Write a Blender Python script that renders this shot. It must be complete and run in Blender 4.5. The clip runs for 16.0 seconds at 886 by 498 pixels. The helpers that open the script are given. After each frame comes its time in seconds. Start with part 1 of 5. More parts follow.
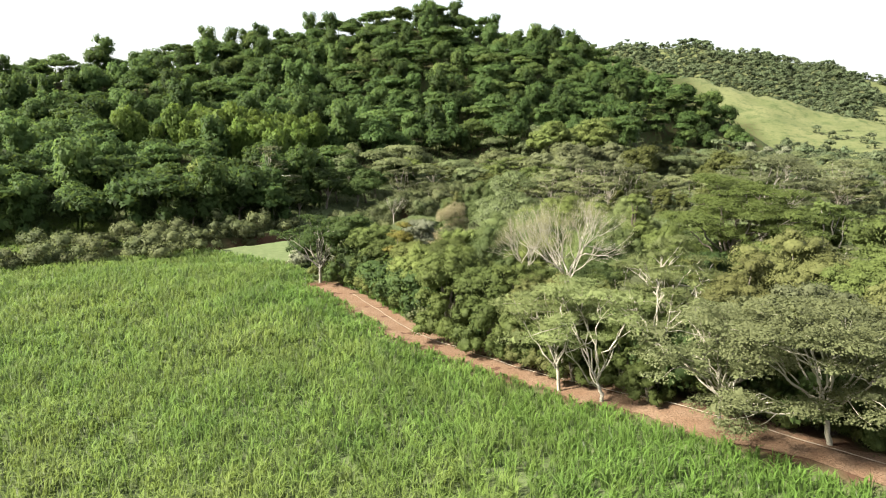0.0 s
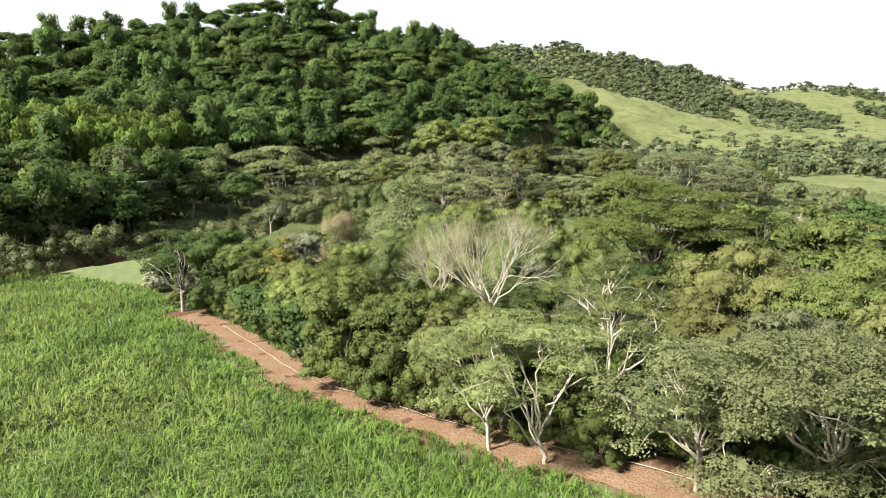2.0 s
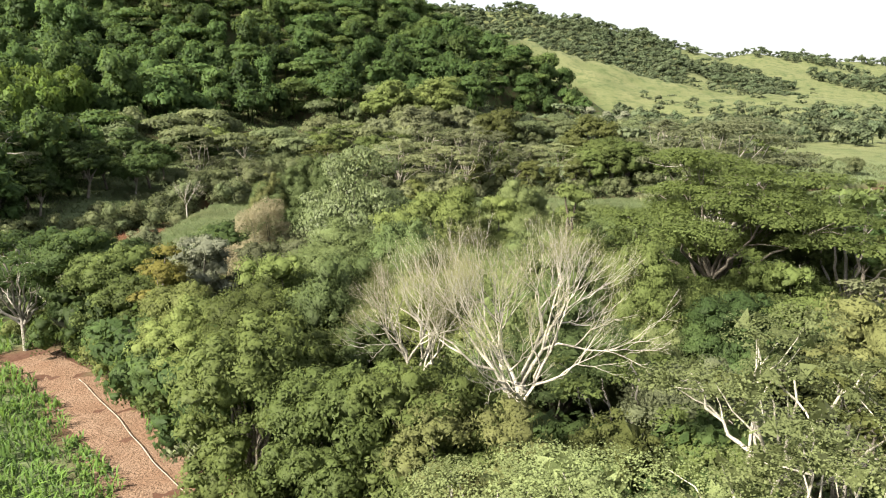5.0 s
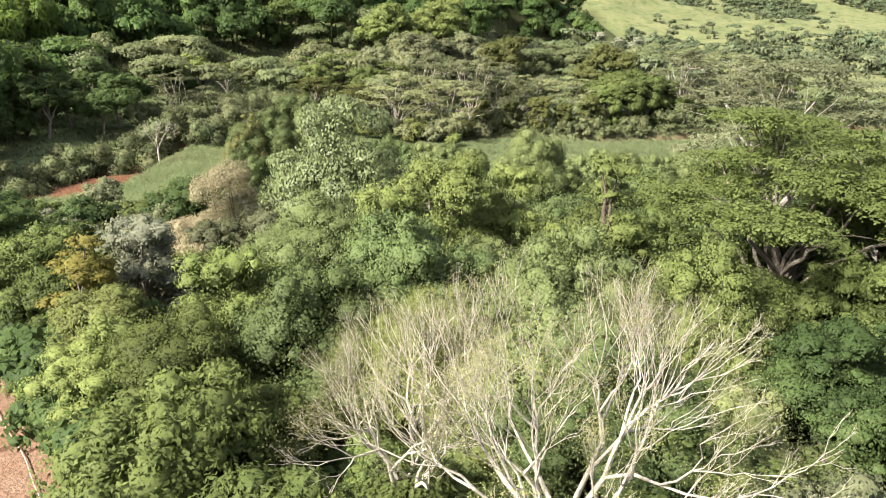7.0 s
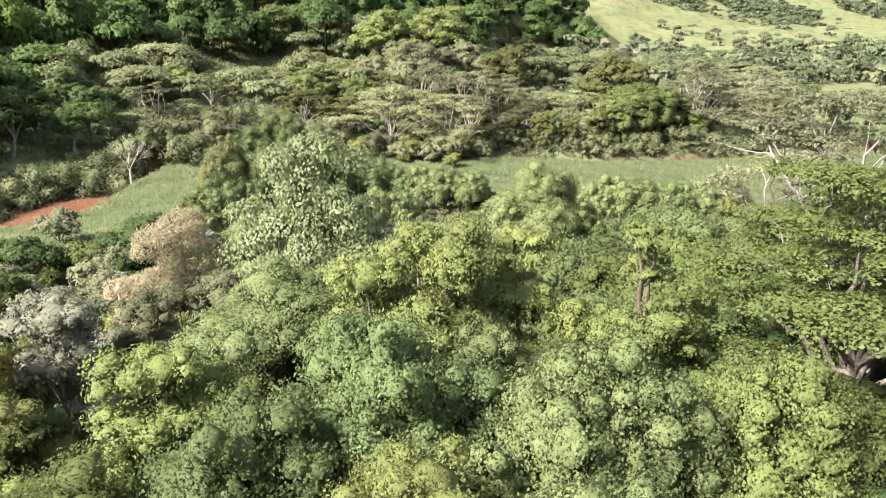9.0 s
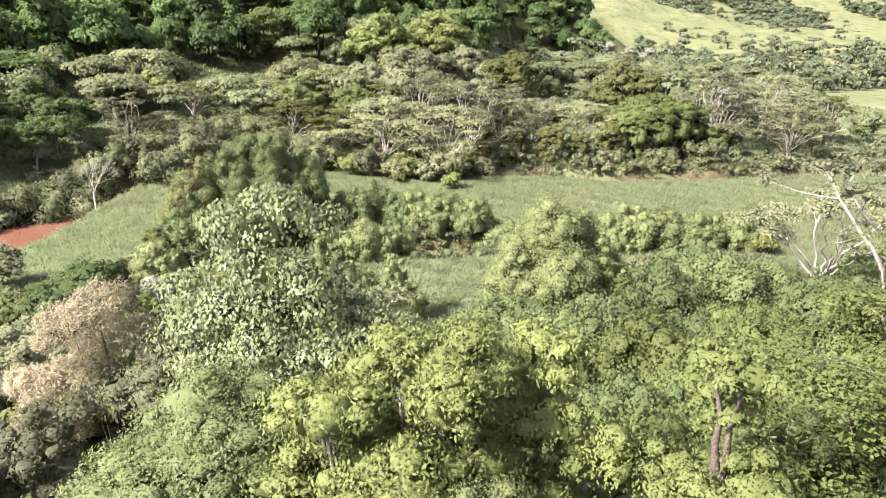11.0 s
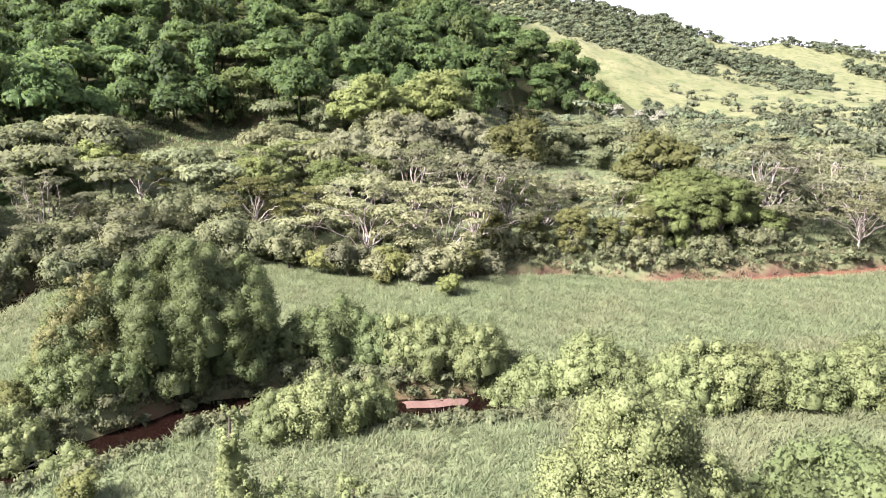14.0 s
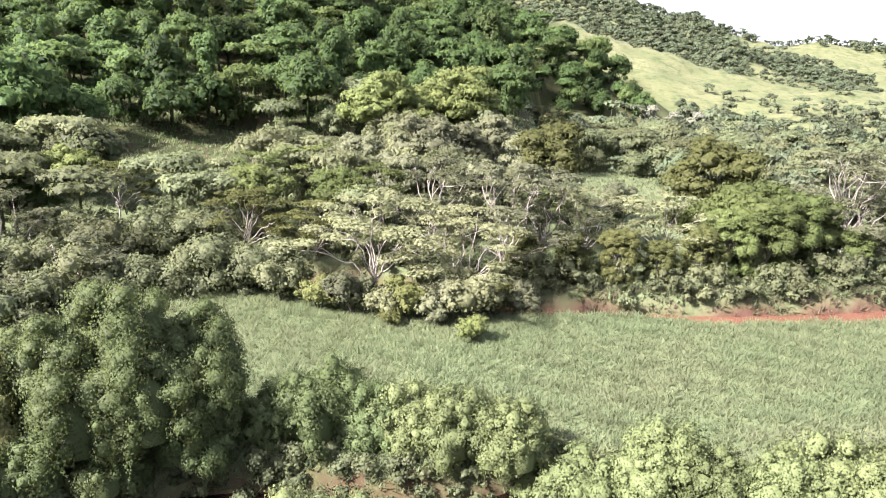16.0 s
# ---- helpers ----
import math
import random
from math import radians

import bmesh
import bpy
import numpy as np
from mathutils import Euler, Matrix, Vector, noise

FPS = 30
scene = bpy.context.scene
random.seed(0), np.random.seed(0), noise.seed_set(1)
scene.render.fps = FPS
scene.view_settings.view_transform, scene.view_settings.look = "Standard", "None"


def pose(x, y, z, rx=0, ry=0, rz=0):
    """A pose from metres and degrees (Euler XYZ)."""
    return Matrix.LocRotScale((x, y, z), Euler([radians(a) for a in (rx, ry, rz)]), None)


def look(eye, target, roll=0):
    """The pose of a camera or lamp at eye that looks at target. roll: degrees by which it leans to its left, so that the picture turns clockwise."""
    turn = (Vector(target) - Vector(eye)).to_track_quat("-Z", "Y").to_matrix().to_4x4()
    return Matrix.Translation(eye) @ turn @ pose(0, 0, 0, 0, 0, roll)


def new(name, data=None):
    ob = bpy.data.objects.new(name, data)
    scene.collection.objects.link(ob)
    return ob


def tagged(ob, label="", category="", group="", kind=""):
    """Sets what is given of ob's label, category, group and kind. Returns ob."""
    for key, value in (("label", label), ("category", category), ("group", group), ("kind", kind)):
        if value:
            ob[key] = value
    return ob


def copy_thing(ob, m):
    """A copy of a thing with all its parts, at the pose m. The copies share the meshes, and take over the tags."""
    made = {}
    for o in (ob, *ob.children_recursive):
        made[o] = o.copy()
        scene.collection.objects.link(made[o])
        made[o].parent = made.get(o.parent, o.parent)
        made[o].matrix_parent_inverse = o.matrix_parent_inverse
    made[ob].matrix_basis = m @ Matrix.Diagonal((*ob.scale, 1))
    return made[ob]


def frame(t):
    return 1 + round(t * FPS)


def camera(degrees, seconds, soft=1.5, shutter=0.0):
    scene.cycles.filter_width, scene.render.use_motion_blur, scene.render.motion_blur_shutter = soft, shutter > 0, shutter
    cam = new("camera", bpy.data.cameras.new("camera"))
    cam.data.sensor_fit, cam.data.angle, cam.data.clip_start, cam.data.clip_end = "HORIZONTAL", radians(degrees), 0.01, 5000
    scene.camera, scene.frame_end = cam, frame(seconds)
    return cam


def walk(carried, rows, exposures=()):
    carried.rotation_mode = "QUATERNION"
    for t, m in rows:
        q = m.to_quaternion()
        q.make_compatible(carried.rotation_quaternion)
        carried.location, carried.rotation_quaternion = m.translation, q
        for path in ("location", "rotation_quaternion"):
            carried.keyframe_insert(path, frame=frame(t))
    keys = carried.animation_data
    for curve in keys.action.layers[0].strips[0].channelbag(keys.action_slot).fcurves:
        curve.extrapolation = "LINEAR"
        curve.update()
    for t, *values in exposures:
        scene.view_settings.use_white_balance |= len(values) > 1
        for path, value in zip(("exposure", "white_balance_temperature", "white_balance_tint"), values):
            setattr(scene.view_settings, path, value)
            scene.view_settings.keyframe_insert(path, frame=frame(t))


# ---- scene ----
cam = camera(64.8, 16.0, soft=1.1)
METRES, EYE, TILT, LEAN, TURN = 120.0, 25.0, -10.2, 0.0, 0.0
ROWS = [
    (0.0, 0.0, 0.0, 0.0, 0.0, 0.0, 0.0),
    (0.5, -0.003, 0.0275, 0.004, -2.29, -0.02, 0.41),
    (1.0, -0.0053, 0.0533, 0.0075, -4.47, -0.02, 0.8),
    (1.5, -0.0072, 0.0839, 0.0116, -7.23, -0.08, 1.29),
    (2.0, -0.0083, 0.1173, 0.0168, -9.76, -0.1, 1.75),
    (2.5, -0.0074, 0.1539, 0.0224, -13.93, -0.21, 2.49),
    (3.0, -0.005, 0.1918, 0.0284, -13.99, -0.12, 2.45),
    (3.5, -0.001, 0.2313, 0.0302, -13.99, -0.04, 2.39),
    (4.0, 0.0049, 0.2732, 0.0306, -13.95, 0.08, 2.3),
    (6.5, 0.039, 0.4332, 0.0671, -13.84, -8.85, 1.96),
    (7.0, 0.0447, 0.452, 0.0726, -13.83, -8.94, 1.89),
    (7.5, 0.0511, 0.4733, 0.0762, -13.81, -8.92, 1.79),
    (8.0, 0.0576, 0.4948, 0.0826, -13.81, -8.81, 1.68),
    (8.5, 0.0635, 0.5145, 0.0901, -13.81, -8.75, 1.62),
    (9.0, 0.0688, 0.5327, 0.0969, -13.82, -8.75, 1.58),
    (11.5, 0.102, 0.6517, 0.126, -13.77, -8.74, 1.38),
    (12.0, 0.1107, 0.6855, 0.1319, -13.78, -8.68, 1.36),
    (12.5, 0.12, 0.7215, 0.1374, -13.78, -8.63, 1.34),
    (13.0, 0.1298, 0.7586, 0.1436, -13.76, -8.64, 1.35),
    (13.5, 0.1391, 0.7948, 0.1507, -13.82, -6.16, 1.34),
    (14.0, 0.1487, 0.829, 0.1552, -13.86, -4.05, 1.37),
    (14.5, 0.1572, 0.8609, 0.16, -13.87, -4.13, 1.36),
    (15.0, 0.1657, 0.8917, 0.1647, -13.86, -4.25, 1.35),
    (15.5, 0.1743, 0.9239, 0.1693, -13.87, -4.19, 1.34),
    (16.0, 0.1806, 0.9581, 0.1742, -12.05, -4.01, 0.95),
]
walk(cam, [(t, pose(0, 0, EYE, TILT, LEAN, TURN) @ pose(METRES * x, METRES * y, METRES * z, 90 + pitch, roll, yaw)) for t, x, y, z, yaw, pitch, roll in ROWS], exposures=[(0.0, 2.24, 6650, 7), (4.0, 2.12, 6600, 9), (6.5, 2.36, 6500, 13), (9.0, 2.69, 6200, 22), (11.3, 2.83, 6080, 28), (12.5, 2.83, 6060, 30), (14.0, 2.86, 5930, 35), (16.0, 2.86, 5880, 31)])

# ---------------------------------------------------------------- world, sun
SUN_FROM = Vector((-0.70, -0.22, 0.66)).normalized()
world = bpy.data.worlds.new("hazy_sky")
scene.world = world
world.use_nodes = True
wt = world.node_tree
wt.nodes.clear()
w_sky = wt.nodes.new("ShaderNodeTexSky")
w_sky.sky_type = "NISHITA"
w_sky.sun_disc = False
w_sky.sun_elevation = math.asin(SUN_FROM.z)
w_sky.sun_rotation = math.atan2(SUN_FROM.x, SUN_FROM.y)
w_sky.air_density, w_sky.dust_density = 1.0, 4.0
w_bg = wt.nodes.new("ShaderNodeBackground")
w_bg.inputs["Strength"].default_value = 0.025
w_haze = wt.nodes.new("ShaderNodeBackground")
w_haze.inputs["Color"].default_value = (0.97, 0.985, 1.0, 1)
w_haze.inputs["Strength"].default_value = 0.19
w_add = wt.nodes.new("ShaderNodeAddShader")
w_out = wt.nodes.new("ShaderNodeOutputWorld")
wt.links.new(w_sky.outputs[0], w_bg.inputs["Color"])
wt.links.new(w_bg.outputs[0], w_add.inputs[0])
wt.links.new(w_haze.outputs[0], w_add.inputs[1])
wt.links.new(w_add.outputs[0], w_out.inputs["Surface"])

sun_data = bpy.data.lights.new("sun", "SUN")
sun_data.energy = 4.9
sun_data.angle = radians(8.0)
sun_data.color = (1.0, 0.93, 0.80)
sun = new("sun", sun_data)
sun.matrix_world = look(tuple(SUN_FROM * 400), (0, 0, 0))


# ---------------------------------------------------------------- materials
def base_mat(name):
    m = bpy.data.materials.new(name)
    m.use_nodes = True
    nt = m.node_tree
    nt.nodes.clear()
    return m, nt, nt.nodes.new("ShaderNodeOutputMaterial")


def mix_rgb(nt, fac, a, b, mode="MIX"):
    n = nt.nodes.new("ShaderNodeMix")
    n.data_type, n.blend_type = "RGBA", mode
    for sock, val in ((n.inputs["Factor"], fac), (n.inputs["A"], a), (n.inputs["B"], b)):
        if isinstance(val, (int, float)):
            sock.default_value = val
        elif isinstance(val, (tuple, list)):
            sock.default_value = (*val, 1) if len(val) == 3 else val
        else:
            nt.links.new(val, sock)
    return n.outputs["Result"]


def ramp(nt, src, lo, hi, a=0.0, b=1.0):
    n = nt.nodes.new("ShaderNodeMapRange")
    n.inputs[1].default_value, n.inputs[2].default_value = lo, hi
    n.inputs[3].default_value, n.inputs[4].default_value = a, b
    nt.links.new(src, n.inputs[0])
    return n.outputs[0]


def noise_tex(nt, scale, detail=4.0, rough=0.6):
    c = nt.nodes.new("ShaderNodeNewGeometry")
    n = nt.nodes.new("ShaderNodeTexNoise")
    n.inputs["Scale"].default_value, n.inputs["Detail"].default_value = scale, detail
    n.inputs["Roughness"].default_value = rough
    nt.links.new(c.outputs["Position"], n.inputs["Vector"])
    return n.outputs["Fac"]


def leaf_mat(name, dark, light, trans=0.4, rough=0.6, vary=0.38, tint=None, spec=0.12, lace=12.0, gaps=0.41, hue=(0.493, 0.508)):
    """Leaves: two greens spread leaf by leaf, and a shift from plant to plant. tint: the colour towards which the attribute 'tint' leads."""
    m, nt, out = base_mat(name)
    g = nt.nodes.new("ShaderNodeNewGeometry")
    oi = nt.nodes.new("ShaderNodeObjectInfo")
    col = mix_rgb(nt, ramp(nt, g.outputs["Random Per Island"], 0, 1, 0.44, 0.64), dark, light)
    if tint:
        at = nt.nodes.new("ShaderNodeAttribute")
        at.attribute_name = "tint"
        col = mix_rgb(nt, at.outputs["Fac"], col, mix_rgb(nt, 0.65, col, tint))
        at2 = nt.nodes.new("ShaderNodeAttribute")
        at2.attribute_name = "value"
        val = ramp(nt, at2.outputs["Fac"], 0, 1, 1 - vary, 1 + vary * 1.3)
    else:
        val = ramp(nt, oi.outputs["Random"], 0, 1, 1 - vary, 1 + vary)
    big = ramp(nt, noise_tex(nt, 0.9, 3), 0.3, 0.7, 0.82, 1.18)
    fine = noise_tex(nt, lace or 6.0, 3, 0.7)
    mott = nt.nodes.new("ShaderNodeMath")
    mott.operation = "MULTIPLY"
    nt.links.new(val, mott.inputs[0])
    nt.links.new(ramp(nt, noise_tex(nt, (lace or 6.0) * 1.9, 3), 0.3, 0.7, 0.94, 1.06), mott.inputs[1])
    val = mott.outputs[0]
    mul = nt.nodes.new("ShaderNodeMath")
    mul.operation = "MULTIPLY"
    nt.links.new(val, mul.inputs[0])
    nt.links.new(big, mul.inputs[1])
    hsv = nt.nodes.new("ShaderNodeHueSaturation")
    if not tint:
        turn = nt.nodes.new("ShaderNodeMath")
        turn.operation = "FRACT"
        nt.links.new(ramp(nt, oi.outputs["Random"], 0, 1, 0, 7.31), turn.inputs[0])
        nt.links.new(ramp(nt, turn.outputs[0], 0, 1, *hue), hsv.inputs["Hue"])
    nt.links.new(col, hsv.inputs["Color"])
    nt.links.new(mul.outputs[0], hsv.inputs["Value"])
    hsv.inputs["Saturation"].default_value = 0.94
    lie = nt.nodes.new("ShaderNodeAttribute")
    lie.attribute_name = "lie"
    turned = nt.nodes.new("ShaderNodeVectorTransform")
    turned.vector_type, turned.convert_from, turned.convert_to = "NORMAL", "OBJECT", "WORLD"
    nt.links.new(lie.outputs["Vector"], turned.inputs[0])
    bs = nt.nodes.new("ShaderNodeBsdfPrincipled")
    bs.inputs["Roughness"].default_value = rough
    bs.inputs["Specular IOR Level"].default_value = spec
    nt.links.new(hsv.outputs[0], bs.inputs["Base Color"])
    nt.links.new(turned.outputs[0], bs.inputs["Normal"])
    tr = nt.nodes.new("ShaderNodeBsdfTranslucent")
    nt.links.new(mix_rgb(nt, 0.35, hsv.outputs[0], (0.11, 0.135, 0.018)), tr.inputs["Color"])
    plain = nt.nodes.new("ShaderNodeBsdfDiffuse")
    nt.links.new(hsv.outputs[0], plain.inputs["Color"])
    blade = nt.nodes.new("ShaderNodeMixShader")
    blade.inputs[0].default_value = 0.35
    nt.links.new(bs.outputs[0], blade.inputs[1])
    nt.links.new(plain.outputs[0], blade.inputs[2])
    mx = nt.nodes.new("ShaderNodeMixShader")
    mx.inputs[0].default_value = trans
    nt.links.new(blade.outputs[0], mx.inputs[1])
    nt.links.new(tr.outputs[0], mx.inputs[2])
    if lace:
        hole = nt.nodes.new("ShaderNodeMath")
        hole.operation = "LESS_THAN"
        hole.inputs[1].default_value = gaps
        nt.links.new(fine, hole.inputs[0])
        clear = nt.nodes.new("ShaderNodeBsdfTransparent")
        cut = nt.nodes.new("ShaderNodeMixShader")
        nt.links.new(hole.outputs[0], cut.inputs[0])
        nt.links.new(mx.outputs[0], cut.inputs[1])
        nt.links.new(clear.outputs[0], cut.inputs[2])
        nt.links.new(cut.outputs[0], out.inputs["Surface"])
    else:
        nt.links.new(mx.outputs[0], out.inputs["Surface"])
    return m


def rough_mat(name, c1, c2, c3, scale, rough=0.9, bump=0.3, fine=None, spec=0.2):
    """Bark, soil and the like: three colours by noise at two scales, with relief."""
    m, nt, out = base_mat(name)
    a = ramp(nt, noise_tex(nt, scale, 5), 0.35, 0.65)
    b = ramp(nt, noise_tex(nt, fine or scale * 7, 4), 0.4, 0.7)
    col = mix_rgb(nt, b, mix_rgb(nt, a, c1, c2), c3)
    bs = nt.nodes.new("ShaderNodeBsdfPrincipled")
    bs.inputs["Roughness"].default_value = rough
    bs.inputs["Specular IOR Level"].default_value = spec
    nt.links.new(col, bs.inputs["Base Color"])
    bp = nt.nodes.new("ShaderNodeBump")
    bp.inputs["Strength"].default_value = bump
    bp.inputs["Distance"].default_value = 0.1
    nt.links.new(b, bp.inputs["Height"])
    nt.links.new(bp.outputs[0], bs.inputs["Normal"])
    nt.links.new(bs.outputs[0], out.inputs["Surface"])
    return m


M_BARK = rough_mat("grey_bark", (0.123, 0.106, 0.084), (0.202, 0.185, 0.157), (0.078, 0.067, 0.050), 1.4, bump=0.5)
M_PALE = rough_mat("pale_bark", (0.23, 0.21, 0.172), (0.285, 0.265, 0.225), (0.165, 0.148, 0.118), 1.2, bump=0.3)
M_WHITE = rough_mat("white_bark", (0.31, 0.29, 0.24), (0.38, 0.355, 0.305), (0.23, 0.21, 0.17), 1.2, bump=0.3)
M_LIMB = rough_mat("weathered_limb_bark", (0.202, 0.185, 0.157), (0.269, 0.258, 0.230), (0.134, 0.118, 0.095), 1.2, bump=0.4)
M_DARKBARK = rough_mat("dark_bark", (0.056, 0.045, 0.034), (0.090, 0.073, 0.056), (0.034, 0.028, 0.022), 1.6, bump=0.5)
M_DIRT = rough_mat("red_dirt", (0.125, 0.074, 0.046), (0.160, 0.108, 0.074), (0.085, 0.050, 0.030), 0.5, fine=5.0, bump=0.6)
M_SAND = rough_mat("pale_silt", (0.078, 0.050, 0.036), (0.102, 0.072, 0.054), (0.060, 0.036, 0.025), 0.8, fine=6.0, bump=0.3)
M_CULM = rough_mat("green_culm", (0.10, 0.13, 0.03), (0.14, 0.17, 0.05), (0.08, 0.09, 0.03), 1.0)
M_PIPE = rough_mat("weathered_pipe", (0.24, 0.21, 0.17), (0.27, 0.245, 0.20), (0.18, 0.14, 0.11), 0.7, rough=0.6, bump=0.05)

L_MID = leaf_mat("leaf_mid_green", (0.046, 0.067, 0.018), (0.106, 0.135, 0.038), vary=0.3)
L_DEEP = leaf_mat("leaf_deep_green", (0.024, 0.046, 0.014), (0.055, 0.084, 0.025))
L_OLIVE = leaf_mat("leaf_olive", (0.057, 0.069, 0.018), (0.110, 0.124, 0.038))
L_YELLOW = leaf_mat("leaf_yellow_green", (0.085, 0.114, 0.029), (0.169, 0.204, 0.058), vary=0.2, hue=(0.496, 0.510))
L_GREY = leaf_mat("leaf_grey_green", (0.072, 0.084, 0.040), (0.139, 0.151, 0.082))
L_PALE = leaf_mat("leaf_pale_broad", (0.055, 0.079, 0.029), (0.180, 0.214, 0.094), rough=0.45, spec=0.25, lace=9.0, gaps=0.38)
L_VINE = leaf_mat("leaf_vine", (0.073, 0.102, 0.033), (0.137, 0.173, 0.066), vary=0.18, hue=(0.490, 0.502))
L_VINEDARK = leaf_mat("leaf_vine_dark", (0.046, 0.072, 0.023), (0.098, 0.132, 0.048), vary=0.25, hue=(0.492, 0.504))
L_SILVER = leaf_mat("leaf_silver", (0.109, 0.120, 0.077), (0.211, 0.222, 0.156), trans=0.4)
L_SAGE = leaf_mat("leaf_sage", (0.096, 0.120, 0.043), (0.170, 0.198, 0.080), trans=0.4)
L_ACACIA = leaf_mat("leaf_acacia", (0.097, 0.113, 0.048), (0.175, 0.191, 0.092), vary=0.25, trans=0.4)
L_ALBIZIA = leaf_mat("leaf_albizia", (0.045, 0.066, 0.016), (0.092, 0.121, 0.033), vary=0.05)
L_RUST = leaf_mat("leaf_rust", (0.205, 0.176, 0.104), (0.298, 0.262, 0.164), trans=0.4)
L_AMBER = leaf_mat("leaf_amber", (0.097, 0.091, 0.020), (0.174, 0.160, 0.034), trans=0.4)
L_BROWN = leaf_mat("leaf_dusky_brown", (0.078, 0.086, 0.030), (0.136, 0.142, 0.050), vary=0.2)
L_STRAW = leaf_mat("leaf_straw", (0.150, 0.160, 0.062), (0.230, 0.232, 0.105), trans=0.4)
L_BAMBOO = leaf_mat("leaf_bamboo", (0.052, 0.090, 0.013), (0.098, 0.148, 0.028), lace=5.0, vary=0.2)
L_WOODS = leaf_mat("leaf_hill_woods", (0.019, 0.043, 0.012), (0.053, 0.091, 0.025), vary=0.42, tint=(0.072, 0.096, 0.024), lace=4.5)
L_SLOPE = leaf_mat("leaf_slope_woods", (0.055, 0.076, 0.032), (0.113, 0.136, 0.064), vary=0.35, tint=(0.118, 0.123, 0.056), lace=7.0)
# Paler and bluer than the hill woods: distance haze put into the colour.
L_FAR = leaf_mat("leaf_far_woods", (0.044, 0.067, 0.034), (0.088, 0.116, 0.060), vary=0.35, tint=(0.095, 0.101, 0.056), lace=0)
L_CANE = leaf_mat("blade_cane", (0.065, 0.136, 0.015), (0.121, 0.216, 0.039), trans=0.3, vary=0.18, tint=(0.21, 0.225, 0.060), rough=0.45, spec=0.4, lace=0)
L_MEADOW = leaf_mat("blade_meadow", (0.099, 0.143, 0.060), (0.164, 0.215, 0.098), trans=0.4, vary=0.14, tint=(0.180, 0.186, 0.094), lace=0)

L_DRY = leaf_mat("blade_dry", (0.120, 0.088, 0.056), (0.180, 0.138, 0.092), trans=0.4, vary=0.2, tint=(0.150, 0.150, 0.075), lace=0)


def ground_material():
    m, nt, out = base_mat("ground_cover")
    at = nt.nodes.new("ShaderNodeAttribute")
    at.attribute_name = "cover"
    sep = nt.nodes.new("ShaderNodeSeparateColor")
    nt.links.new(at.outputs["Color"], sep.inputs[0])
    n1, n2, n3, n4 = noise_tex(nt, 0.05, 5), noise_tex(nt, 0.6, 5), noise_tex(nt, 4.0, 4), noise_tex(nt, 0.16, 6, 0.7)
    grass = mix_rgb(nt, ramp(nt, n2, 0.35, 0.65), (0.062, 0.082, 0.036), (0.086, 0.106, 0.049))
    pasture = mix_rgb(nt, ramp(nt, n1, 0.35, 0.65), (0.072, 0.084, 0.035), (0.100, 0.106, 0.050))
    pasture = mix_rgb(nt, ramp(nt, n2, 0.45, 0.7, 0.0, 0.7), pasture, (0.056, 0.070, 0.028))
    pasture = mix_rgb(nt, ramp(nt, n4, 0.5, 0.62, 0.0, 0.8), pasture, (0.036, 0.052, 0.019))
    litter = mix_rgb(nt, ramp(nt, n2, 0.4, 0.6), (0.034, 0.028, 0.014), (0.031, 0.048, 0.014))
    soil = mix_rgb(nt, ramp(nt, n2, 0.35, 0.65), (0.054, 0.028, 0.019), (0.076, 0.044, 0.031))
    soil = mix_rgb(nt, ramp(nt, n3, 0.4, 0.7), soil, (0.062, 0.030, 0.018))
    col = mix_rgb(nt, sep.outputs[1], grass, pasture)
    col = mix_rgb(nt, sep.outputs[2], col, litter)
    col = mix_rgb(nt, sep.outputs[0], col, soil)
    bs = nt.nodes.new("ShaderNodeBsdfPrincipled")
    bs.inputs["Roughness"].default_value = 0.95
    bs.inputs["Specular IOR Level"].default_value = 0.1
    nt.links.new(col, bs.inputs["Base Color"])
    bp = nt.nodes.new("ShaderNodeBump")
    bp.inputs["Strength"].default_value, bp.inputs["Distance"].default_value = 0.8, 0.3
    nt.links.new(n2, bp.inputs["Height"])
    nt.links.new(bp.outputs[0], bs.inputs["Normal"])
    nt.links.new(bs.outputs[0], out.inputs["Surface"])
    return m


def water_material(name, c1, c2, rough):
    m, nt, out = base_mat(name)
    col = mix_rgb(nt, ramp(nt, noise_tex(nt, 0.12, 4), 0.35, 0.65), c1, c2)
    bs = nt.nodes.new("ShaderNodeBsdfPrincipled")
    bs.inputs["Roughness"].default_value = rough
    bs.inputs["IOR"].default_value = 1.33
    nt.links.new(col, bs.inputs["Base Color"])
    bp = nt.nodes.new("ShaderNodeBump")
    bp.inputs["Strength"].default_value, bp.inputs["Distance"].default_value = 0.15, 0.02
    nt.links.new(noise_tex(nt, 2.5, 3), bp.inputs["Height"])
    nt.links.new(bp.outputs[0], bs.inputs["Normal"])
    nt.links.new(bs.outputs[0], out.inputs["Surface"])
    return m


M_GROUND = ground_material()
M_RIVER = water_material("muddy_river_water", (0.082, 0.038, 0.022), (0.100, 0.050, 0.031), 0.12)
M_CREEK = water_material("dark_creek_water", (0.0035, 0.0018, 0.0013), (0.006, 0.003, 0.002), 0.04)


# ---------------------------------------------------------------- mesh tools
RNG = np.random.default_rng(11)


def unit(v):
    return v / np.maximum(np.linalg.norm(v, axis=-1, keepdims=True), 1e-9)


